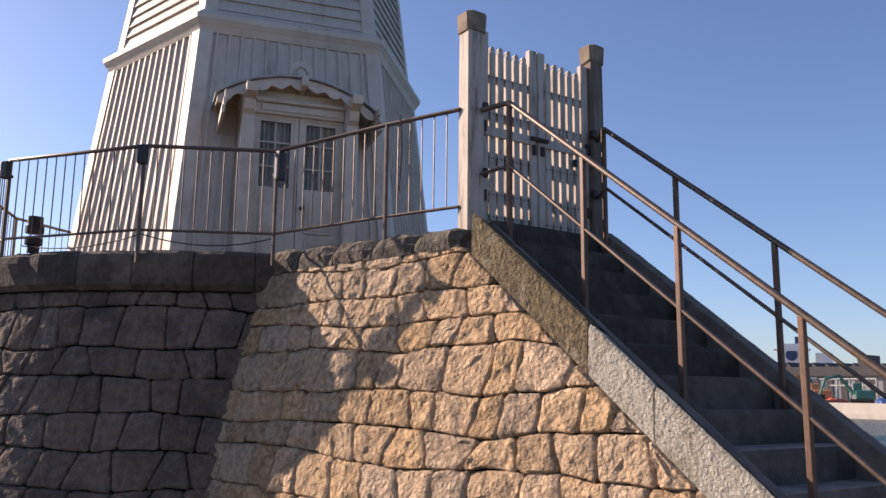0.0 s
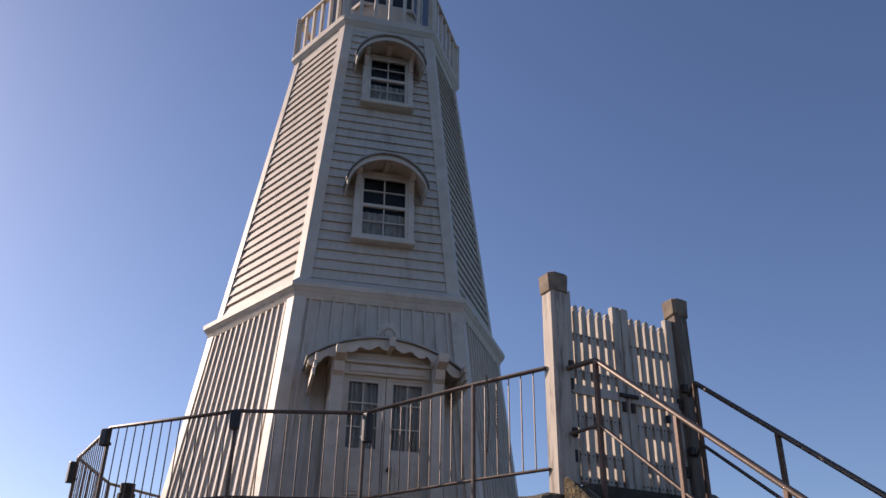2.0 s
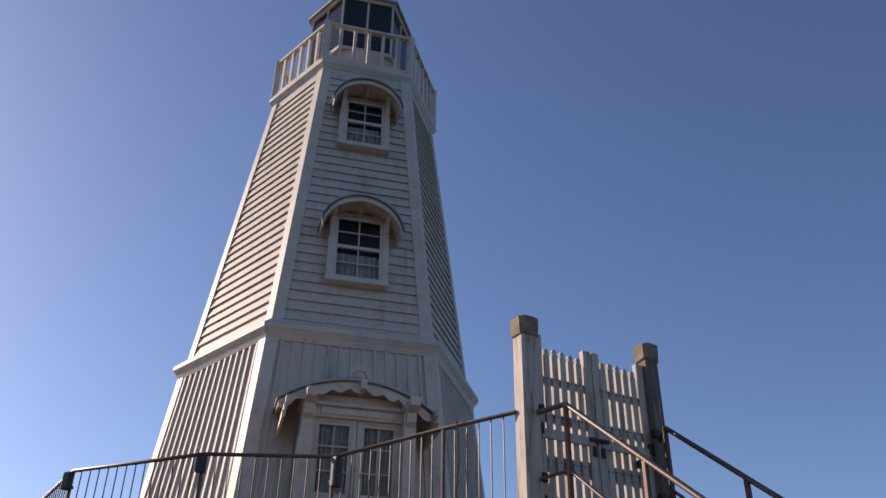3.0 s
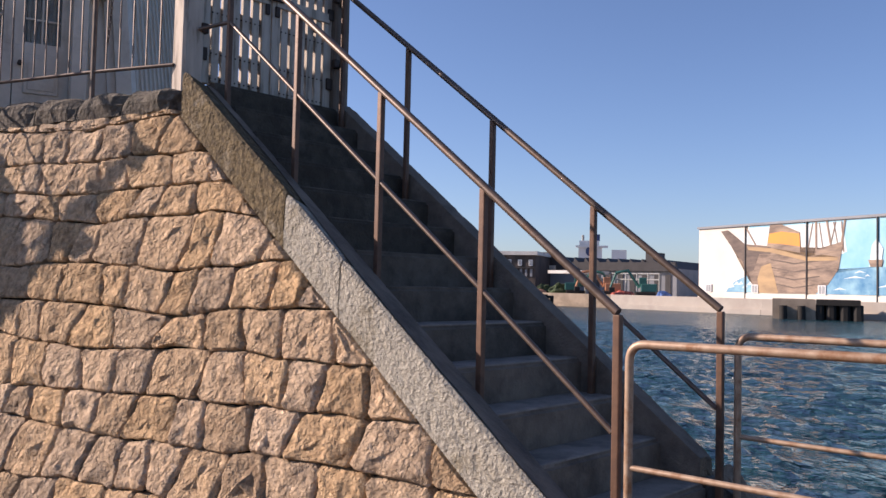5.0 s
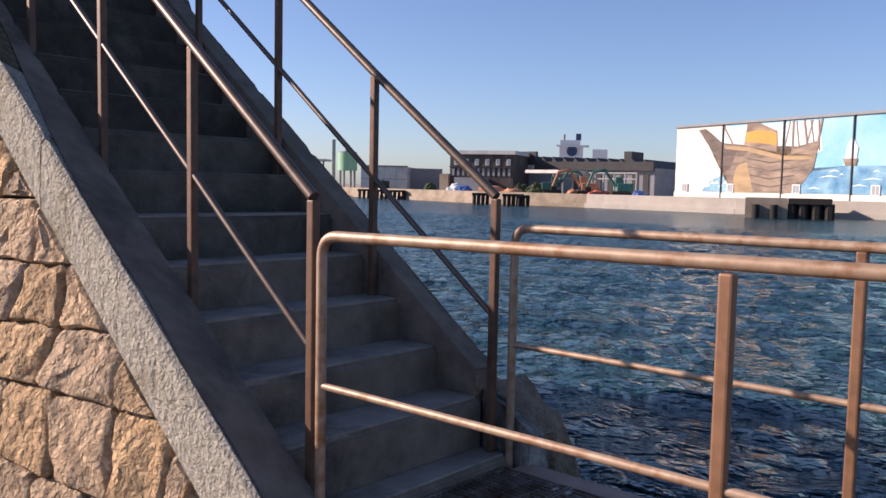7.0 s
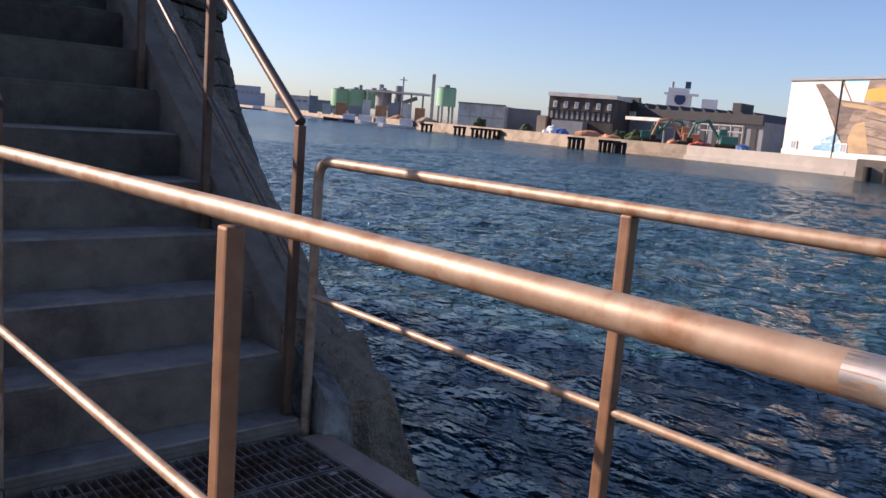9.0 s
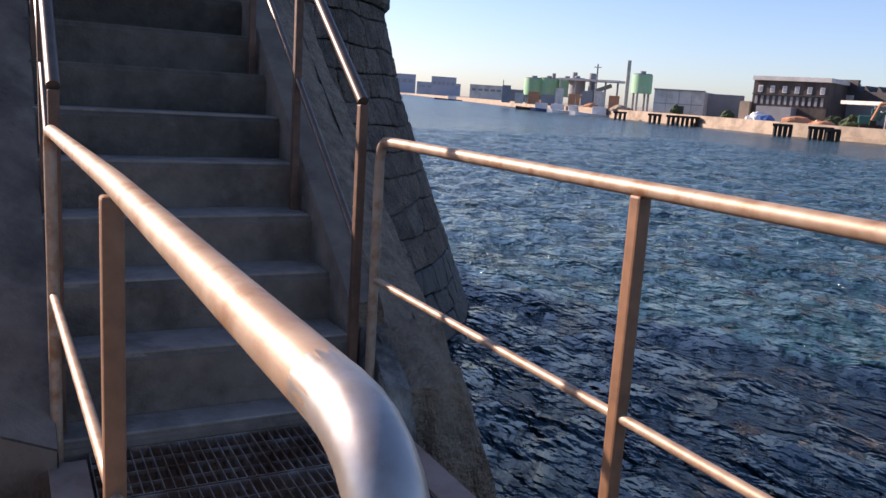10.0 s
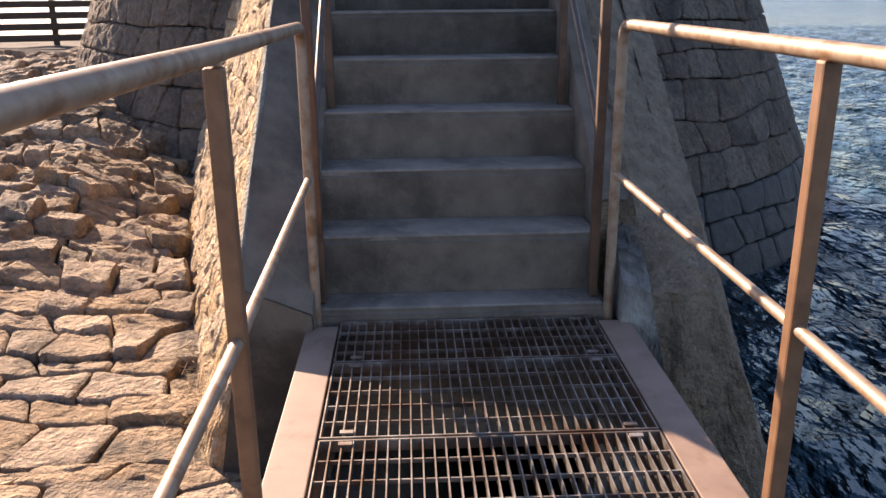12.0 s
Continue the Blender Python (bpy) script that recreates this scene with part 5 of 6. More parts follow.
    for i in range(4):
        v = 0.16 + i * 0.10
        M("wale_paint", [(0.42, v + 0.06), (0.54, v), (0.64 + 0.02 * i, v + 0.045), (0.64 + 0.02 * i, v + 0.06), (0.54, v + 0.018), (0.42, v + 0.076)], 0.125, MURAL_DARK)
    M("rear_deck_paint", [(0.64, 0.56), (0.76, 0.62), (0.765, 0.72), (0.70, 0.66), (0.645, 0.64)], 0.14, MURAL_HULL)
    M("far_ship_paint", [(0.875, 0.42), (0.92, 0.42), (0.93, 0.62), (0.905, 0.74), (0.885, 0.66)], 0.13, MURAL_FOAM)
    M("far_hull_paint", [(0.88, 0.42), (0.925, 0.42), (0.93, 0.50), (0.87, 0.50)], 0.145, MURAL_HULL)
    for u in (0.283, 0.60, 0.908, 1.2, 1.44):
        front_box("downpipe", (a, b, n), (u - 0.0022) * k, (u + 0.0022) * k, z0, z1 - 0.2, 0.25, DARKROOF, h)
    front_box("base_band", (a, b, n), 0, 1, z0, z0 + 0.95, 0.18, PALE_MURAL, h)
    front_box("eaves_gutter", (a, b, n), -0.002, 1, z1 - 0.22, z1 + 0.1, 0.3, GREYWALL, h)
    for u in (0.05, 0.32, 0.655, 0.99, 1.3):
        w = front_box("window", (a, b, n), u * k, (u + 0.035) * k, z0 + 1.0, z0 + 2.2, 0.22, SHIPWHITE, h)
        front_box("pane", (a, b, n), (u + 0.004) * k, (u + 0.016) * k, z0 + 1.1, z0 + 2.1, 0.25, WINDOWGLASS, w)
        front_box("pane", (a, b, n), (u + 0.019) * k, (u + 0.031) * k, z0 + 1.1, z0 + 2.1, 0.25, WINDOWGLASS, w)


PALE_MURAL = surf("cream hall wall", (0.64, 0.61, 0.55), (0.58, 0.55, 0.49), 0.3, 0.8, 0.05, 2)
MURAL_SKY = surf("painted sky", (0.16, 0.42, 0.60), (0.36, 0.58, 0.68), 0.12, 0.8, 0.0)
MURAL_PALE = surf("painted pale cloud", (0.66, 0.70, 0.68), (0.56, 0.62, 0.64), 0.12, 0.8, 0.0)
MURAL_SEA = surf("painted sea", (0.06, 0.20, 0.36), (0.26, 0.46, 0.56), 0.35, 0.8, 0.0)
MURAL_FOAM = surf("painted foam", (0.66, 0.72, 0.74), (0.5, 0.6, 0.66), 0.4, 0.8, 0.0)
MURAL_MAST = surf("painted mast brown", (0.30, 0.22, 0.17), (0.22, 0.16, 0.13), 0.4, 0.8, 0.0)
MURAL_HULL = surf("painted brown hull", (0.19, 0.145, 0.12), (0.36, 0.27, 0.20), 0.3, 0.8, 0.0, c3=(0.11, 0.085, 0.075), c3_scale=0.25, stretch=(1, 1, 4))
MURAL_DARK = surf("painted dark timber", (0.10, 0.08, 0.072), (0.17, 0.13, 0.11), 0.4, 0.8, 0.0, stretch=(1, 1, 3))
MURAL_GOLD = surf("painted ochre", (0.42, 0.29, 0.16), (0.28, 0.20, 0.125), 0.3, 0.8, 0.0, stretch=(1, 1, 3))
MURAL_ORANGE = surf("painted orange", (0.66, 0.30, 0.07), (0.58, 0.27, 0.08), 0.3, 0.8, 0.0)
build_mural_hall()


def build_jetty():
    j = holder("concrete_jetty", "low concrete jetty head, deck coloured dark for shade", "jetty")
    bm = bmesh.new()
    block(bm, 67.9, 70.5, 96, WATER - 1, 0.62, 8)
    part("block", bm, TAN_WALL, j)
    # Near-black deck colour paints in the shade of the overhang.
    bm = bmesh.new()
    block(bm, 70.52, 73.1, 96, 0.02, 0.62, 8)
    part("deck", bm, TIMBER, j)
    for az in (70.7, 71.4, 72.2, 72.95):
        for d in (96.6, 99.5, 102):
            tube_part("deck_post", [far(az, d, WATER - 1), far(az, d, 0.03)], 0.55, TIMBER, j, n=8)
    for az in (68.55, 69.65):
        tube_part("fender", [far(az, 95.7, WATER - 0.3), far(az, 95.7, -0.1)], 0.4, TIMBER, j, n=10)
    # Black sheet behind the posts stands for the shade under the deck.
    bm = bmesh.new()
    block(bm, 70.6, 73.0, 101, WATER - 1, 0.0, 2)
    part("back_wall", bm, TIMBER, j)


build_jetty()


def build_dark_factory():
    f = holder("old_factory", "dark two-storey factory with small windows", "factory")
    d = 165
    z1 = up_to(d, 2.18)
    bm = bmesh.new()
    fr = block(bm, 48.25, 52.65, d, 0.12, z1, 18, 4)
    part("wall", bm, DARKBRICK, f)
    bm = bmesh.new()
    block(bm, 48.15, 52.75, d - 0.6, z1 + 0.01, z1 + 0.75, 20, 4)
    part("roof", bm, PALEWALL, f, "pale sheet roof edge")
    for i in range(6):
        u = 0.07 + i * 0.165
        w = front_box("window", fr, u, u + 0.06, z1 - 2.1, z1 - 0.9, 0.12, SHIPWHITE, f)
        front_box("pane", fr, u + 0.01, u + 0.05, z1 - 1.95, z1 - 1.05, 0.16, WINDOWGLASS, w)
    for i in range(12):
        u = 0.04 + i * 0.08
        front_box("shutter", fr, u, u + 0.035, z1 - 4.2, z1 - 2.7, 0.14, GREYWALL, f)
    front_box("canopy", fr, 0.0, 1.0, z1 - 2.55, z1 - 2.4, 0.5, DARKROOF, f)
    front_box("lower_store", fr, 0.15, 0.62, 0.12, 2.9, 3.0, GREYWALL, f)
    front_box("corner_store", fr, -0.14, 0.0, 0.12, 3.6, 1.0, TAN_WALL, f)


build_dark_factory()


def build_sawtooth():
    s = holder("sawtooth_works", "long dark works with a saw-tooth roof", "works hall")
    d = 175
    z1 = up_to(d, 1.35)
    bm = bmesh.new()
    fr = block(bm, 52.5, 62.2, d, 0.12, z1, 30, 14)
    part("wall", bm, GREYWALL, s)
    a, b, n = fr
    for i in range(13):
        u0, u1 = i / 13, (i + 0.97) / 13
        bm = bmesh.new()
        h = 2.5 - 0.07 * i
        pr = [on_front(a, b, n, u0, z1, 0.5), on_front(a, b, n, u1, z1, 0.5), on_front(a, b, n, u0 + 0.012, z1 + h, 0.5)]
        prism(bm, pr, [p + n * 26 for p in pr])
        part("roof_tooth", bm, DARKROOF, s)
    front_box("brow", fr, -0.01, 1.0, z1 - 0.5, z1 + 1.2, 0.8, DARKROOF, s)
    front_box("ridge_store", fr, 0.08, 0.20, z1, z1 + 3.3, 0.6, DARKROOF, s)
    front_box("pale_gable", fr, 0.0, 0.055, z1 - 0.5, z1 + 3.0, 0.9, PALEWALL, s)
    front_box("pale_band", fr, 0.07, 0.19, z1 - 0.4, z1 + 0.5, 1.0, PALEWALL, s)
    for u in (0.46, 0.54, 0.62, 0.70, 0.78, 0.86, 0.93):
        front_box("door_bay", fr, u, u + 0.035, 0.12, z1 - 1.2, 0.15, DARKROOF, s)
    front_box("roof_vent", fr, 0.80, 0.85, z1 + 1.2, z1 + 3.2, -6, DARKROOF, s)


build_sawtooth()


def build_open_shed():
    s = holder("open_shed", "open-sided shed on thin posts with a pale roof", "shed")
    d = 150
    a, b = far(55.4, d, 0), far(61.0, d - 10, 0)
    z = up_to(d, 0.95)
    bm = bmesh.new()
    c, e = a.lerp(b, 0.0), a.lerp(b, 0.42)
    n = Vector((b.y - a.y, a.x - b.x, 0)).normalized()
    ring = lambda h: [Vector((p.x, p.y, h)) for p in (c, e, e + n * 8, c + n * 8)]
    prism(bm, ring(z), ring(z + 0.55))
    part("roof", bm, PALEWALL, s)
    for i in range(9):
        p = a.lerp(b, i / 8)
        tube_part("post", [Vector((p.x, p.y, 0.1)), Vector((p.x, p.y, z + 0.3))], 0.16, PIPE, s, n=6)
    for h in (z - 0.8, z + 0.2):
        tube_part("pipe_beam", [Vector((a.x, a.y, h)), Vector((b.x, b.y, h))], 0.14, PIPE, s, n=6)


build_open_shed()


def build_ship():
    s = holder("cargo_ship", "white ship bridge tower with a dark funnel", "ship")
    d = 320
    z = lambda el: up_to(d, el)
    bm = bmesh.new()
    block(bm, 55.9, 57.5, d, z(0.5), z(2.95), 14)
    block(bm, 55.95, 57.3, d + 1, z(2.951), z(3.3), 12)
    part("bridge_tower", bm, SHIPWHITE, s)
    bm = bmesh.new()
    block(bm, 57.0, 57.35, d + 2, z(3.31), z(3.75), 4)
    part("funnel", bm, NAVY, s)
    tube_part("emblem", [far(56.75, d - 0.6, z(2.55)), far(56.75, d + 0.2, z(2.55))], 2.0, NAVY, s, n=20)
    bm = bmesh.new()
    block(bm, 55.7, 57.9, d - 1, z(2.82), z(2.95), 3)
    part("bridge_wing", bm, SHIPWHITE, s)
    tube_part("mast", [far(56.2, d + 3, z(3.3)), far(56.2, d + 3, z(3.7))], 0.5, PIPE, s, n=6)
    bm = bmesh.new()
    block(bm, 58.15, 59.15, d, z(1.5), z(2.68), 12)
    part("stern_house", bm, SHIPWHITE, s)
    bm = bmesh.new()
    block(bm, 54, 60, d + 2, 0.1, z(1.5), 16)
    part("hull", bm, NAVY, s)


build_ship()


def build_white_shed():
    s = holder("quay_shed", "white flat-roofed quay shed with grey side wing", "shed")
    d = 178
    z1 = up_to(d, 1.22)
    bm = bmesh.new()
    fr = block(bm, 42.1, 45.3, d, 0.12, z1, 14, 2)
    part("wall", bm, PALEWALL, s)
    bm = bmesh.new()
    block(bm, 45.32, 47.75, d + 2, 0.12, z1 - 0.15, 14, -2)
    part("side_wing", bm, GREYWALL, s)
    front_box("roof_edge", fr, -0.01, 1.01, z1, z1 + 0.25, 0.3, GREYWALL, s)
    front_box("door", fr, 0.42, 0.62, 0.12, 2.0, 0.1, DARKROOF, s)
    for u in (0.25, 0.5, 0.75):
        front_box("panel_joint", fr, u, u + 0.006, 0.12, z1, 0.05, GREYWALL, s)
    front_box("string_course", fr, 0, 1, 2.3, 2.42, 0.05, GREYWALL, s)


build_white_shed()


def tank(az, d, r, z0, z1, mat, name="silo", label="pale green steel silo on the quay"):
    s = holder(name, label, "silo", group="silos on the far quay")
    bm = bmesh.new()
    tube(bm, [far(az, d, z0), far(az, d, z1)], r, 20)
    part("drum", bm, mat, s, smooth=True)
    bm = bmesh.new()
    c = far(az, d, z1)
    tube(bm, [c, c + Vector((0, 0, 0.3))], r * 0.92, 20)
    tube(bm, [c + Vector((0, 0, 0.301)), c + Vector((0, 0, 0.9))], r * 0.3, 10)
    part("lid", bm, GREYWALL, s, smooth=True)
    for k in range(4):
        a = k * math.pi / 2 + 0.4
        p = far(az, d, 0) + Vector((math.cos(a) * r * 0.8, math.sin(a) * r * 0.8, 0))
        tube_part("leg", [Vector((p.x, p.y, 0.1)), Vector((p.x, p.y, z0 + 0.05))], 0.3, PIPE, s, n=6)
    return s


tank(41.2, 205, 2.4, up_to(205, 0.9), up_to(205, 2.1), GREENTANK)
for az, el, r in ((34.0, 1.45, 2.6), (35.0, 1.5, 2.7), (36.2, 1.55, 2.5)):
    tank(az, 268, r * 1.2, up_to(268, 0.35), up_to(268, el), GREENTANK)
tank(36.9, 260, 2.5, up_to(260, 0.4), up_to(260, 1.6), GREYWALL, label="grey steel silo on the quay")


def build_plant():
    p = holder("batching_plant", "cluttered grey batching plant with conveyor and towers", "industrial plant")
    d = 256
    bm = bmesh.new()
    block(bm, 35.6, 39.7, d, up_to(d, 1.5), up_to(d, 1.62), 10, 6)
    part("canopy", bm, PALEWALL, p)
    for az in (35.8, 36.8, 37.8, 38.8, 39.6):
        tube_part("canopy_post", [far(az, d - 1, 0.1), far(az, d - 1, up_to(d, 1.5))], 0.3, PIPE, p, n=6)
    for az, el, r in ((36.7, 2.1, 0.8), (35.3, 1.95, 0.6), (37.9, 2.1, 1.2)):
        tube_part("tower", [far(az, d + 10, 0.1), far(az, d + 10, up_to(d, el))], r, GREYWALL, p, n=10)
    bm = bmesh.new()
    tube(bm, [far(37.0, d, up_to(d, 0.4)), far(39.2, d, up_to(d, 1.3))], 0.7, 6)
    part("conveyor", bm, PIPE, p)
    for i in range(9):
        az = 31.9 + i * 0.9
        h = 0.35 + 0.55 * random.random()
        bm = bmesh.new()
        block(bm, az, az + 0.5 + 0.4 * random.random(), d - 8, 0.1, up_to(d, h), 4)
        part("plant_house", bm, (GREYWALL, PALEWALL, ORANGE)[i % 3], p)


build_plant()


def pole(az, d, el, name, label, r=0.22, arms=True):
    o = holder(name, label, "pole")
    tube_part("shaft", [far(az, d, 0.1), far(az, d, up_to(d, el))], r, PIPE, o, n=6)
    if arms:
        z = up_to(d, el) - 0.8
        tube_part("crossarm", [far(az - 0.25, d, z), far(az + 0.25, d, z)], 0.12, PIPE, o, n=6)


pole(38.2, 225, 2.65, "utility_pole", "tall grey utility pole with a crossarm")
pole(31.9, 335, 1.25, "utility_pole", "grey utility pole on the far quay", 0.2, False)
pole(40.25, 210, 3.0, "chimney_stack", "slim white chimney stack", 0.5, False)


def far_block(az0, az1, d, el, name, label, mat):
    o = holder(name, label, "building")
    bm = bmesh.new()
    fr = block(bm, az0, az1, d, 0.1, up_to(d, el), 25)
    part("wall", bm, mat, o)
    for i in range(5):
        front_box("window_band", fr, 0.06 + i * 0.185, 0.19 + i * 0.185, up_to(d, el * 0.55), up_to(d, el * 0.75), 0.2, GREYWALL if mat is not HAZE_TINT else WINDOWGLASS, o)
    front_box("roof_edge", fr, 0, 1, up_to(d, el), up_to(d, el) + 0.6, 0.4, mat, o)


far_block(26.9, 28.6, 800, 1.15, "distant_block", "hazy blue-grey block far across the harbour", HAZE_TINT)
far_block(23.4, 25.8, 1250, 1.2, "distant_block", "hazy wide block far across the harbour", HAZE_TINT)
far_block(25.9, 28.9, 1000, 0.75, "distant_hall", "long hazy hall far across the harbour", HAZE_TINT)
far_block(29.6, 31.9, 450, 0.75, "pale_warehouse", "pale grey warehouse on the far quay", PALEWALL)
far_block(20.4, 23.2, 1700, 0.7, "distant_hall", "low hazy hall at the harbour mouth", HAZE_TINT)
far_block(32.0, 34.0, 330, 0.55, "grey_warehouse", "low grey warehouse behind the plant", GREYWALL)


def build_dolphin(az, d, n, top):
    o = holder("pile_cluster", "black timber mooring piles with a cap", "mooring piles", group="mooring piles")
    for i in range(n):
        for dd in (0, 2.2):
            tube_part("mooring_post", [far(az + i * 0.3, d + dd, WATER - 1), far(az + i * 0.3 + 0.05 * random.random(), d + dd, top)], 0.28, TIMBER, o, n=7)
    bm = bmesh.new()
    block(bm, az - 0.15, az + (n - 1) * 0.3 + 0.15, d - 0.4, top - 0.1, top + 0.28, 3.2)
    part("cap_beam", bm, TIMBER, o)


build_dolphin(49.9, 130, 4, -0.1)
build_dolphin(52.0, 124, 5, -0.1)
build_dolphin(53.0, 123, 3, -0.25)
build_dolphin(42.0, 166, 3, -0.1)
build_dolphin(43.2, 158, 7, -0.1)
build_dolphin(39.7, 180, 3, -0.2)


def build_excavator(az, d, mat, flip):
    e = holder("excavator", "small tracked excavator with a raised arm", "excavator", group="machines on the quay")
    c = far(az, d, 0.12)
    t = Vector((math.cos(radians(az)), -math.sin(radians(az)), 0)) * flip
    m = Matrix.Rotation(math.atan2(t.y, t.x), 4, 'Z')
    box_part("tracks", c + Vector((0, 0, 0.4)), (3.0, 2.2, 0.8), TIMBER, e, m, 0.2)
    box_part("house", c + Vector((0, 0, 1.4)) - t * 0.5, (2.4, 2.0, 1.2), mat, e, m, 0.15)
    box_part("cab", c + Vector((0, 0, 2.2)) + t * 0.4, (1.1, 1.0, 1.5), mat, e, m, 0.1)
    tube_part("boom", [c + t * 0.9 + Vector((0, 0, 1.4)), c + t * 2.6 + Vector((0, 0, 4.0)), c + t * 4.4 + Vector((0, 0, 3.6))], 0.26, mat, e, n=6)
    tube_part("stick", [c + t * 4.4 + Vector((0, 0, 3.6)), c + t * 5.2 + Vector((0, 0, 1.4))], 0.2, mat, e, n=6)
    box_part("bucket", c + t * 5.0 + Vector((0, 0, 1.0)), (0.9, 0.8, 0.8), TIMBER, e, m, 0.15)


build_excavator(55.3, 133, TEAL, 1)
build_excavator(57.6, 130, ORANGE, -1)
build_excavator(60.0, 127, TEAL, -1)


def build_heap(az, d, w, h, mat, name, label):
    """A lumpy heap or a covered stack."""
    o = tagged(new(name), label, "heap")
    bm = bmesh.new()
    bmesh.ops.create_icosphere(bm, subdivisions=3, radius=1.0)
    for v in bm.verts:
        k = 1 + 0.35 * noise.noise(v.co * 2.2 + Vector((az, d, 0)))
        v.co = Vector((v.co.x * w * k, v.co.y * w * 0.6 * k, max(-0.05, v.co.z) * h * k))
    bmesh.ops.translate(bm, vec=far(az, d, 0.12), verts=bm.verts[:])
    part("mass", bm, mat, o)


for az, d, w, h, mat, nm, lb in ((51.2, 141, 3.5, 1.2, ORANGE, "steel_heap", "heap of orange-brown scrap steel"), (52.6, 139, 2.5, 0.9, ORANGE, "steel_heap", "low heap of rusty steel"), (48.7, 150, 2.2, 1.5, SHIPWHITE, "covered_stack", "stack under a pale blue sheet"),
                                 (56.8, 132, 1.8, 0.9, ORANGE, "net_heap", "heap of orange fishing gear"), (58.5, 129, 2.4, 0.9, REDP, "gear_heap", "heap of red and brown gear"), (61.2, 124, 1.5, 1.0, BLUEP, "gear_heap", "pile under a blue sheet"),
                                 (54.3, 146, 2.6, 1.9, SCRUB, "scrub", "dark green scrub by the quay"), (53.2, 147, 2.2, 1.7, SCRUB, "scrub", "dark green scrub by the works"), (46.9, 160, 1.5, 1.6, SCRUB, "scrub", "small dark bush beside the shed"),
                                 (43.6, 174, 1.4, 2.0, SCRUB, "scrub", "dark bush before the white shed"), (40.0, 197, 3, 1.2, TAN_WALL, "gravel_heap", "heap of tan gravel"), (38.0, 220, 3, 1.3, ORANGE, "gravel_heap", "heap of brown aggregate"),
                                 (49.3, 148, 1.6, 1.1, BLUEP, "covered_stack", "low stack under blue sheeting"), (34.5, 262, 4, 1.4, ORANGE, "gravel_heap", "long heap of reddish aggregate")):
    build_heap(az, d, w, h, mat, nm, lb)


def build_boat(az, d, length, mat, label, turn=0.0):
    b = holder("boat", label, "boat", group="boats along the far quay")
    c = far(az, d, WATER)
    m = Matrix.Translation(c) @ Matrix.Rotation(radians(90 - az) + math.pi / 2 + turn, 4, 'Z')
    bm = bmesh.new()
    n = 8
    rows = []
    for i in range(n + 1):
        t = i / n
        w = length * 0.16 * (1 - max(0, (t - 0.55) / 0.45) ** 2) + 0.02
        x = length * (t - 0.5)
        sh = 0.5 + 0.5 * t * t
        rows.append([bm.verts.new(m @ Vector(p)) for p in ((x, -w, sh), (x, -w * 0.8, -0.3), (x, w * 0.8, -0.3), (x, w, sh))])
    for r, s in zip(rows, rows[1:]):
        for k in range(4):
            bm.faces.new((r[k], r[(k + 1) % 4], s[(k + 1) % 4], s[k]))
    bm.faces.new(rows[0])
    bm.faces.new(rows[-1])
    part("hull", bm, mat, b)
    bm = bmesh.new()
    box(bm, (-length * 0.12, 0, 1.4), (length * 0.3, length * 0.2, 1.8), None, 0.1)
    bmesh.ops.transform(bm, matrix=m, verts=bm.verts[:])
    part("wheelhouse", bm, SHIPWHITE, b)
    bm = bmesh.new()
    tube(bm, [m @ Vector((-length * 0.1, 0, 2.2)), m @ Vector((-length * 0.1, 0, 4.4))], 0.08, 6)
    part("mast", bm, PIPE, b)


build_boat(28.2, 470, 16, NAVY, "small dark tug under way")
build_boat(36.6, 222, 12, SHIPWHITE, "white fishing boat moored at the quay")
build_boat(38.2, 200, 11, SHIPWHITE, "small white boat with cabin at the quay")
build_boat(35.4, 232, 12, NAVY, "dark blue work boat at the quay")
build_boat(34.3, 246, 12, TIMBER, "dark barge at the quay")


def build_promenade():
    """The breakwater walk with its slatted fence, beyond the platform on the landward side."""
    w = holder("breakwater_walk", "stone breakwater walk with a pale kerb", "breakwater", kind="structure")
    a, b = Vector((-12.0, 11.5, 0)), Vector((-3.6, 13.6, 0))
    d = (b - a).normalized()
    n = Vector((-d.y, d.x, 0))
    bm = bmesh.new()
    ring = lambda z: [Vector((p.x, p.y, z)) for p in (a, b, b + n * 3, a + n * 3)]
    prism(bm, ring(-0.9), ring(0.06))
    part("wall", bm, STONE_SHADE, w)
    bm = bmesh.new()
    ring = lambda z: [Vector((p.x, p.y, z)) for p in (a - n * 0.05, b - n * 0.05, b + n * 3, a + n * 3)]
    prism(bm, ring(0.061), ring(0.20))
    part("kerb", bm, WHITE_WALL, w)
    f = holder("slatted_fence", "dark brown slatted wooden fence on the breakwater", "fence")
    L = (b - a).length
    for i in range(8):
        p = a + d * (0.2 + i * (L - 0.4) / 7) + n * 0.4
        box_part("post", Vector((p.x, p.y, 0.79)), (0.10, 0.10, 1.2), DARKWOOD, f, Matrix.Rotation(math.atan2(d.y, d.x), 4, 'Z'), 0.01)
    for z in (0.37, 0.57, 0.77, 0.97, 1.17, 1.34):
        p = (a + b) / 2 + n * 0.34
        box_part("slat", Vector((p.x, p.y, z)), (L, 0.03, 0.12), DARKWOOD, f, Matrix.Rotation(math.atan2(d.y, d.x), 4, 'Z'), 0.006)


DARKWOOD = surf("dark brown fence wood", (0.07, 0.045, 0.032), (0.05, 0.032, 0.024), 8, 0.7, 0.3, 40, depth=0.003)
build_promenade()


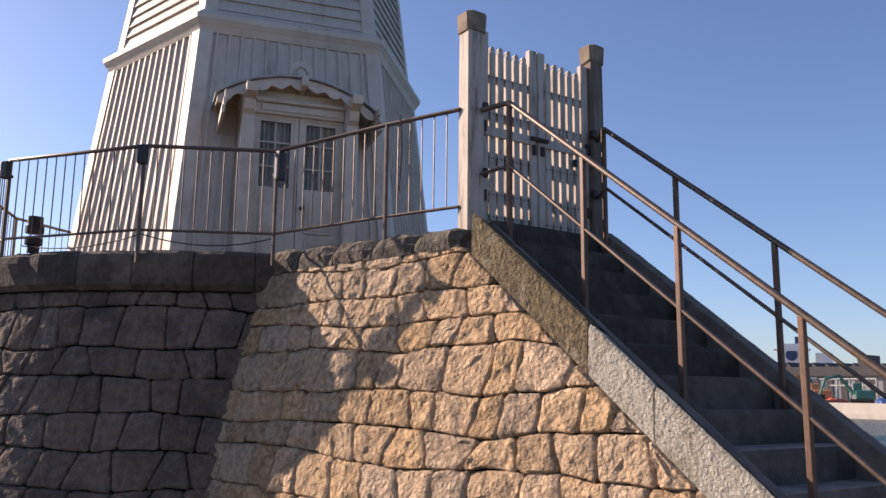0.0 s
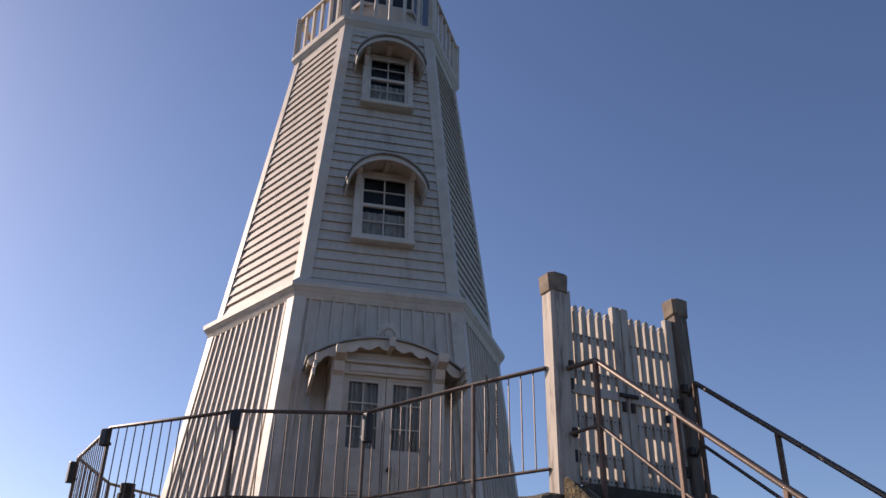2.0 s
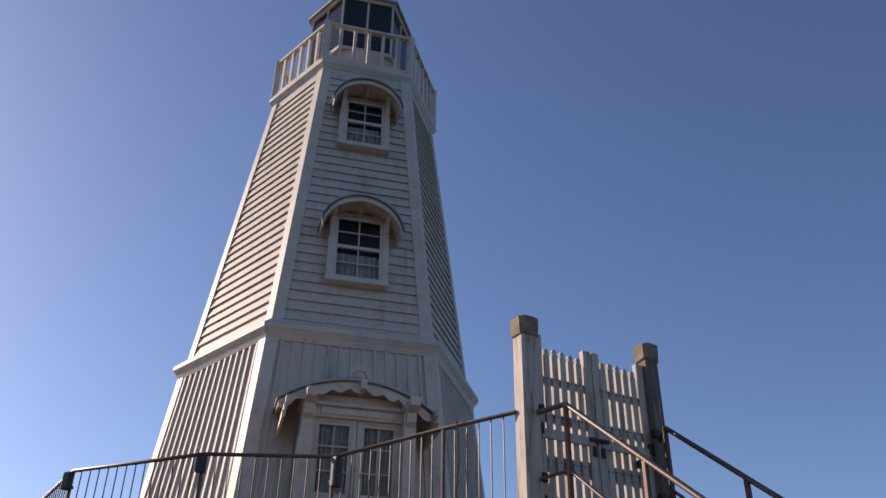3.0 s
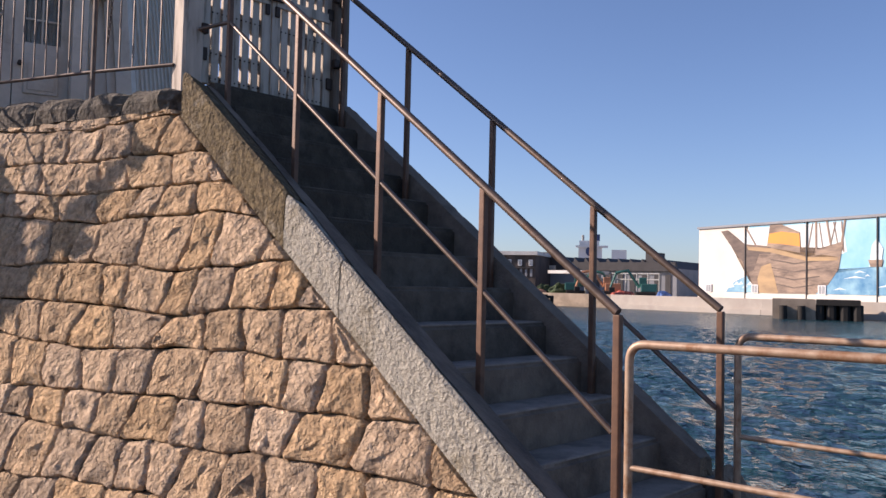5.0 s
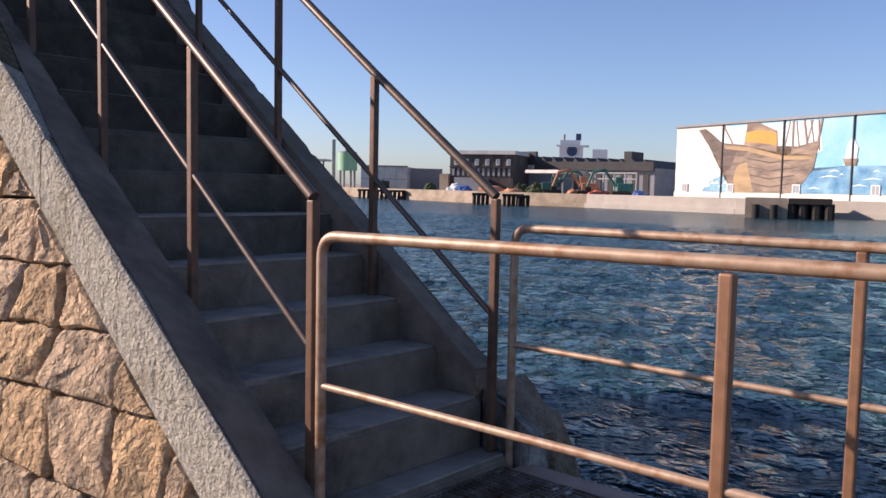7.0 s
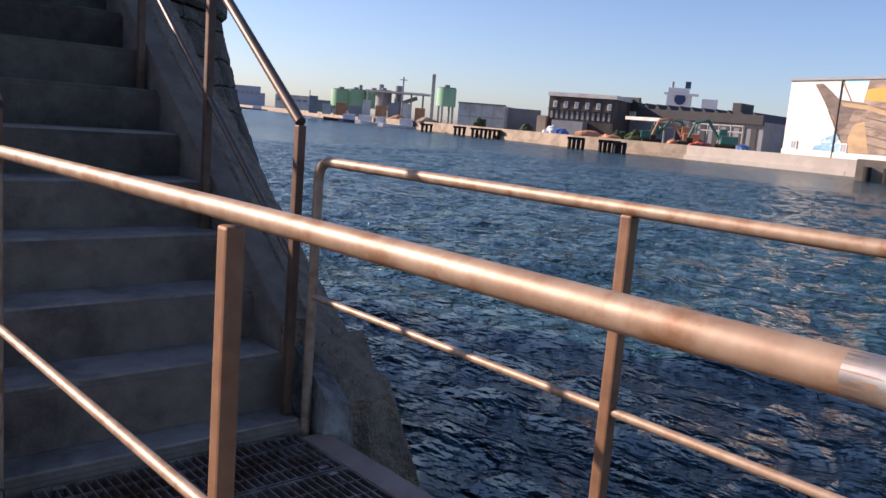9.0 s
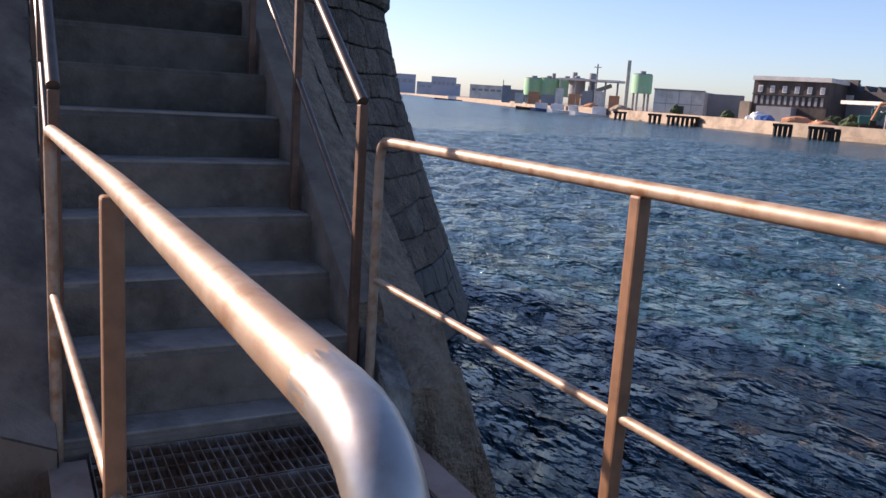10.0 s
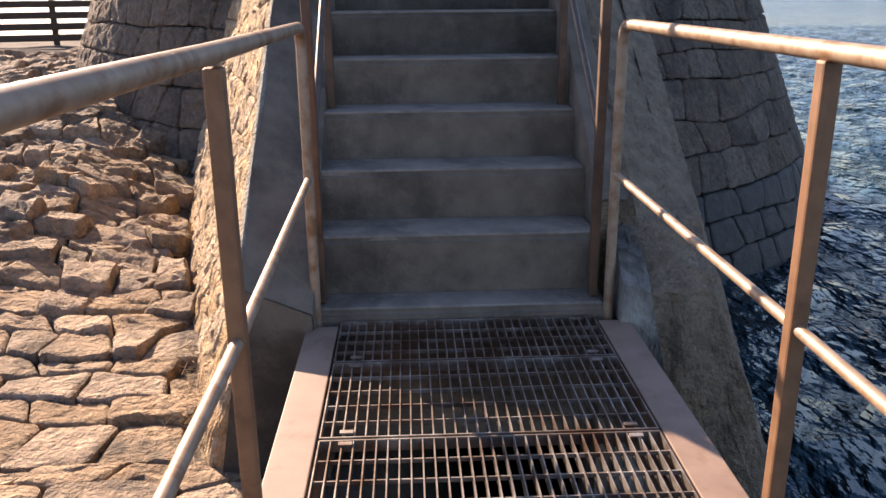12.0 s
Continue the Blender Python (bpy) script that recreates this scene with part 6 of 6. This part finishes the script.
# ---- stones of the walls and of the shore ----
def clip(poly, a, b, c):
    """Keeps the part of a polygon where a*u + b*v <= c."""
    out = []
    for i, p in enumerate(poly):
        q = poly[(i + 1) % len(poly)]
        dp, dq = a * p[0] + b * p[1] - c, a * q[0] + b * q[1] - c
        if dp <= 0:
            out.append(p)
        if dp * dq < 0:
            t = dp / (dp - dq)
            out.append((p[0] + (q[0] - p[0]) * t, p[1] + (q[1] - p[1]) * t))
    return out


def area(poly):
    return 0.5 * sum(p[0] * q[1] - q[0] * p[1] for p, q in zip(poly, poly[1:] + poly[:1]))


def stone_mesh(poly, surface, bulge, gap, rough, su=1.0):
    """A rounded, rough stone on a polygon of the surface(u, v, out); su: metres to one u."""
    poly = [(u * su, v) for u, v in poly]
    cu, cv = sum(p[0] for p in poly) / len(poly), sum(p[1] for p in poly) / len(poly)
    size = math.sqrt(abs(area(poly)))
    pts = []
    for p, q in zip(poly, poly[1:] + poly[:1]):
        L = math.hypot(q[0] - p[0], q[1] - p[1])
        if L < 0.02:
            continue
        n = 4 if L > 0.12 else 2
        c = min(0.16, 0.025 / L)
        for i in range(n):
            t = c + (1 - 2 * c) * i / (n - 1)
            pts.append((p[0] + (q[0] - p[0]) * t, p[1] + (q[1] - p[1]) * t))
    if len(pts) < 5:
        return None
    seed = random.random() * 50
    rings = []
    for inset, out in ((gap, -0.085), (gap * 1.1, 0.35 * bulge), (gap + 0.012, 0.85 * bulge), (gap + 0.09 * size, bulge), (gap + 0.19 * size, bulge), (gap + 0.30 * size, bulge)):
        ring = []
        for u, v in pts:
            d = math.hypot(u - cu, v - cv) + 1e-6
            f = max(0.22, 1 - inset * (0.6 + 0.4 * d / (0.56 * size + 1e-6)) / d)
            a, b = cu + (u - cu) * f, cv + (v - cv) * f
            w = 1.2 * noise.noise(Vector((a * 8 + seed, b * 8, 0)))
            a += 0.007 * noise.noise(Vector((u * 11, v * 11, seed)))
            b += 0.007 * noise.noise(Vector((u * 11, v * 11, seed + 9)))
            o = out + (rough * (w + 0.7 * noise.noise(Vector((a * 22, b * 22, seed)))) if out > 0.005 else 0)
            ring.append(surface(a / su, b, o))
        rings.append(ring)
    vs = [p for r in rings for p in r] + [surface(cu / su, cv, bulge * 1.1 + rough * noise.noise(Vector((cu * 9, cv * 9, seed))))]
    n = len(pts)
    fs = []
    for j in range(len(rings) - 1):
        for i in range(n):
            k = (i + 1) % n
            fs.append((j * n + i, j * n + k, (j + 1) * n + k, (j + 1) * n + i))
    last = (len(rings) - 1) * n
    fs += [(last + i, last + (i + 1) % n, len(vs) - 1) for i in range(n)]
    return vs, fs


def lay(name, data, mat, parent):
    me = bpy.data.meshes.new(name)
    me.from_pydata(data[0], [], data[1])
    me.materials.append(mat)
    me.polygons.foreach_set("use_smooth", [True] * len(me.polygons))
    me.set_sharp_from_angle(angle=radians(28))
    ob = new(name, me)
    ob.parent = parent
    return ob


def joined(name, many, mat, parent):
    vs, fs = [], []
    for v, f in many:
        k = len(vs)
        vs += v
        fs += [tuple(i + k for i in q) for q in f]
    return tagged(lay(name, (vs, fs), mat, parent), kind="stuff")


def courses(v0, v1, height, u0, u1, width, su=1.0):
    """Uneven courses of four-sided stones between v0 and v1, u0 and u1."""
    vs = [v0]
    while vs[-1] < v1:
        vs.append(vs[-1] + height * random.uniform(0.82, 1.2))

    def line(j, u):
        return vs[j] + 0.075 * noise.noise(Vector((u * su * 0.9, j * 7.7, 0))) + 0.03 * noise.noise(Vector((u * su * 4.5, j * 3.1, 5)))
    for j in range(len(vs) - 1):
        u = u0 - random.random() * width
        tilt = random.uniform(-0.12, 0.12) * width
        while u < u1:
            w = width * random.choice((0.72, 0.9, 1.0, 1.1, 1.3))
            t2 = random.uniform(-0.16, 0.16) * width
            yield [(u - tilt, line(j, u - tilt)), (u + w / 2, line(j, u + w / 2)), (u + w - t2, line(j, u + w - t2)), (u + w + t2, line(j + 1, u + w + t2)), (u + w / 2, line(j + 1, u + w / 2)), (u + tilt, line(j + 1, u + tilt))]
            u += w
            tilt = t2


def inside_round(p, margin):
    f = flare(p.z) + margin
    return ((p.x - PC.x) / (PA + f)) ** 2 + ((p.y - PC.y) / (PB + f)) ** 2 < 1


LEAN = 0.142     # joints lean with the batter
for side in (-1, 1):
    for poly in courses(-2.2, 2.4, 0.262, 0.08, 6.2, 0.30):
        poly = clip(poly, -0.75, 1.0 - 0.75 * LEAN, -0.172)
        poly = clip(poly, 0, 1, 2.41) if poly else poly
        poly = clip(poly, -1, -LEAN, -0.09) if poly else poly
        if len(poly) < 3 or area(poly) < 0.003:
            continue
        cz = sum(p[1] for p in poly) / len(poly)
        cy = sum(p[0] for p in poly) / len(poly) + LEAN * cz
        c = side_wall(cy, cz, 0, side)
        if inside_round(c, -0.12) or cz < (-1.05 if side < 0 else -2.0):
            continue
        data = stone_mesh(poly, lambda y, z, o: side_wall(y + LEAN * z, z, o - 0.012, side), 0.030, 0.0035, 0.024)
        if data:
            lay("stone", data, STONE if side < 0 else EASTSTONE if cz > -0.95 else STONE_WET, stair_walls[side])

near, rest, rest_wet = 0, [], []
for poly in courses(-2.3, 2.24, 0.325, -math.pi * 1.02, math.pi * 0.10, 0.36 / 4.2, 4.2):
    poly = clip(poly, 0, 1, 2.22)
    if len(poly) < 3 or area([(u * 4.2, v) for u, v in poly]) < 0.01:
        continue
    ca, cz = sum(p[0] for p in poly) / len(poly), sum(p[1] for p in poly) / len(poly)
    c = round_wall(ca, cz)
    if cz < kerb_low(c.y) and side_wall(c.y, cz, -0.10, -1).x < c.x < side_wall(c.y, cz, -0.10, 1).x:
        continue
    if c.x < 0 and cz < -1.0:
        continue
    data = stone_mesh(poly, lambda a, z, o: round_wall(a, z, o - 0.01), 0.028, 0.006, 0.016, 4.2)
    if not data:
        continue
    tide = c.x > 0.8 and cz < -0.72
    if near < 300 and cz > -1.2 and not tide and -math.pi * 0.92 < ca < -0.12:
        near += 1
        lay("stone", data, STONE_SHADE, platform)
    elif cz > -1.15 and not tide:
        rest.append(data)
    else:
        rest_wet.append(data)
if rest:
    joined("far_stones", rest, STONE_SHADE, platform)
if rest_wet:
    joined("tidal_stones", rest_wet, STONE_WET, platform)


def shore(x, y, o):
    return Vector((x, y, ground_z(x, y) + o))


near, rest = 0, []
for poly in courses(-4.5, 9.5, 0.25, -6.5, 0.1, 0.32):
    poly = [(p[0] + 0.09 * noise.noise(Vector((p[0] * 3, p[1] * 3, 2))), p[1] + 0.11 * noise.noise(Vector((p[0] * 3, p[1] * 3, 8)))) for p in poly]
    if abs(area(poly)) < 0.015:
        continue
    cx, cy = sum(p[0] for p in poly) / len(poly), sum(p[1] for p in poly) / len(poly)
    z = ground_z(cx, cy)
    if inside_round(Vector((cx, cy, z)), 0.0) or (cy > 0 and cx > side_wall(cy, z, 0.0).x) or cx > -0.12:
        continue
    wild = min(1, max(0, (cy - 0.6) / 2.5))
    lift = random.uniform(-0.02, 0.02) + wild * random.uniform(-0.05, 0.09)
    tx, ty = random.uniform(-0.05, 0.05) * (1 + 3 * wild), random.uniform(-0.05, 0.05) * (1 + 3 * wild)
    data = stone_mesh(poly, lambda x, y, o, cx=cx, cy=cy, lift=lift, tx=tx, ty=ty: shore(x, y, o * (1 if o < 0 else 1) + lift + tx * (x - cx) + ty * (y - cy)), 0.014 + 0.05 * wild, 0.005, 0.010 + 0.016 * wild)
    if not data:
        continue
    if near < 300 and -4.2 < cx and -1.6 < cy < 6.5:
        near += 1
        lay("rock", data, ROCK, ground)
    else:
        rest.append(data)
joined("rocks", rest, ROCK, ground)


# ---- dry grass along the foot of the wall ----
def build_straw():
    vs, fs = [], []
    for i in range(170):
        y = random.uniform(0.15, 1.3)
        z = ground_z(-0.7, y)
        x = side_wall(y, z).x - 0.02 - abs(random.gauss(0, 0.05))
        a, L = random.uniform(0, 6.28), random.uniform(0.03, 0.10)
        p = Vector((x, y, z + 0.02 + 0.02 * random.random()))
        d = Vector((math.cos(a), math.sin(a), random.uniform(0.0, 0.7))) * L
        w = Vector((-math.sin(a), math.cos(a), 0.3)) * 0.0016
        h = Vector((0, 0, 0.0016))
        k = len(vs)
        vs += [p - w, p + w, p + h, p + d * 0.6 - w * 0.8, p + d * 0.6 + w * 0.8, p + d * 0.6 + h, p + d + Vector((0, 0, -0.01))]
        for q in ((0, 1, 4, 3), (1, 2, 5, 4), (2, 0, 3, 5), (3, 4, 6), (4, 5, 6), (5, 3, 6)):
            fs.append(tuple(k + j for j in q))
    me = bpy.data.meshes.new("dry_grass")
    me.from_pydata(vs, [], fs)
    me.materials.append(STRAW)
    tagged(new("dry_grass", me), "pale dry grass stalks at the foot of the wall", "grass", kind="stuff")


STRAW = surf("dry straw", (0.55, 0.44, 0.26), (0.40, 0.31, 0.18), 30, 0.8, 0.0)
build_straw()
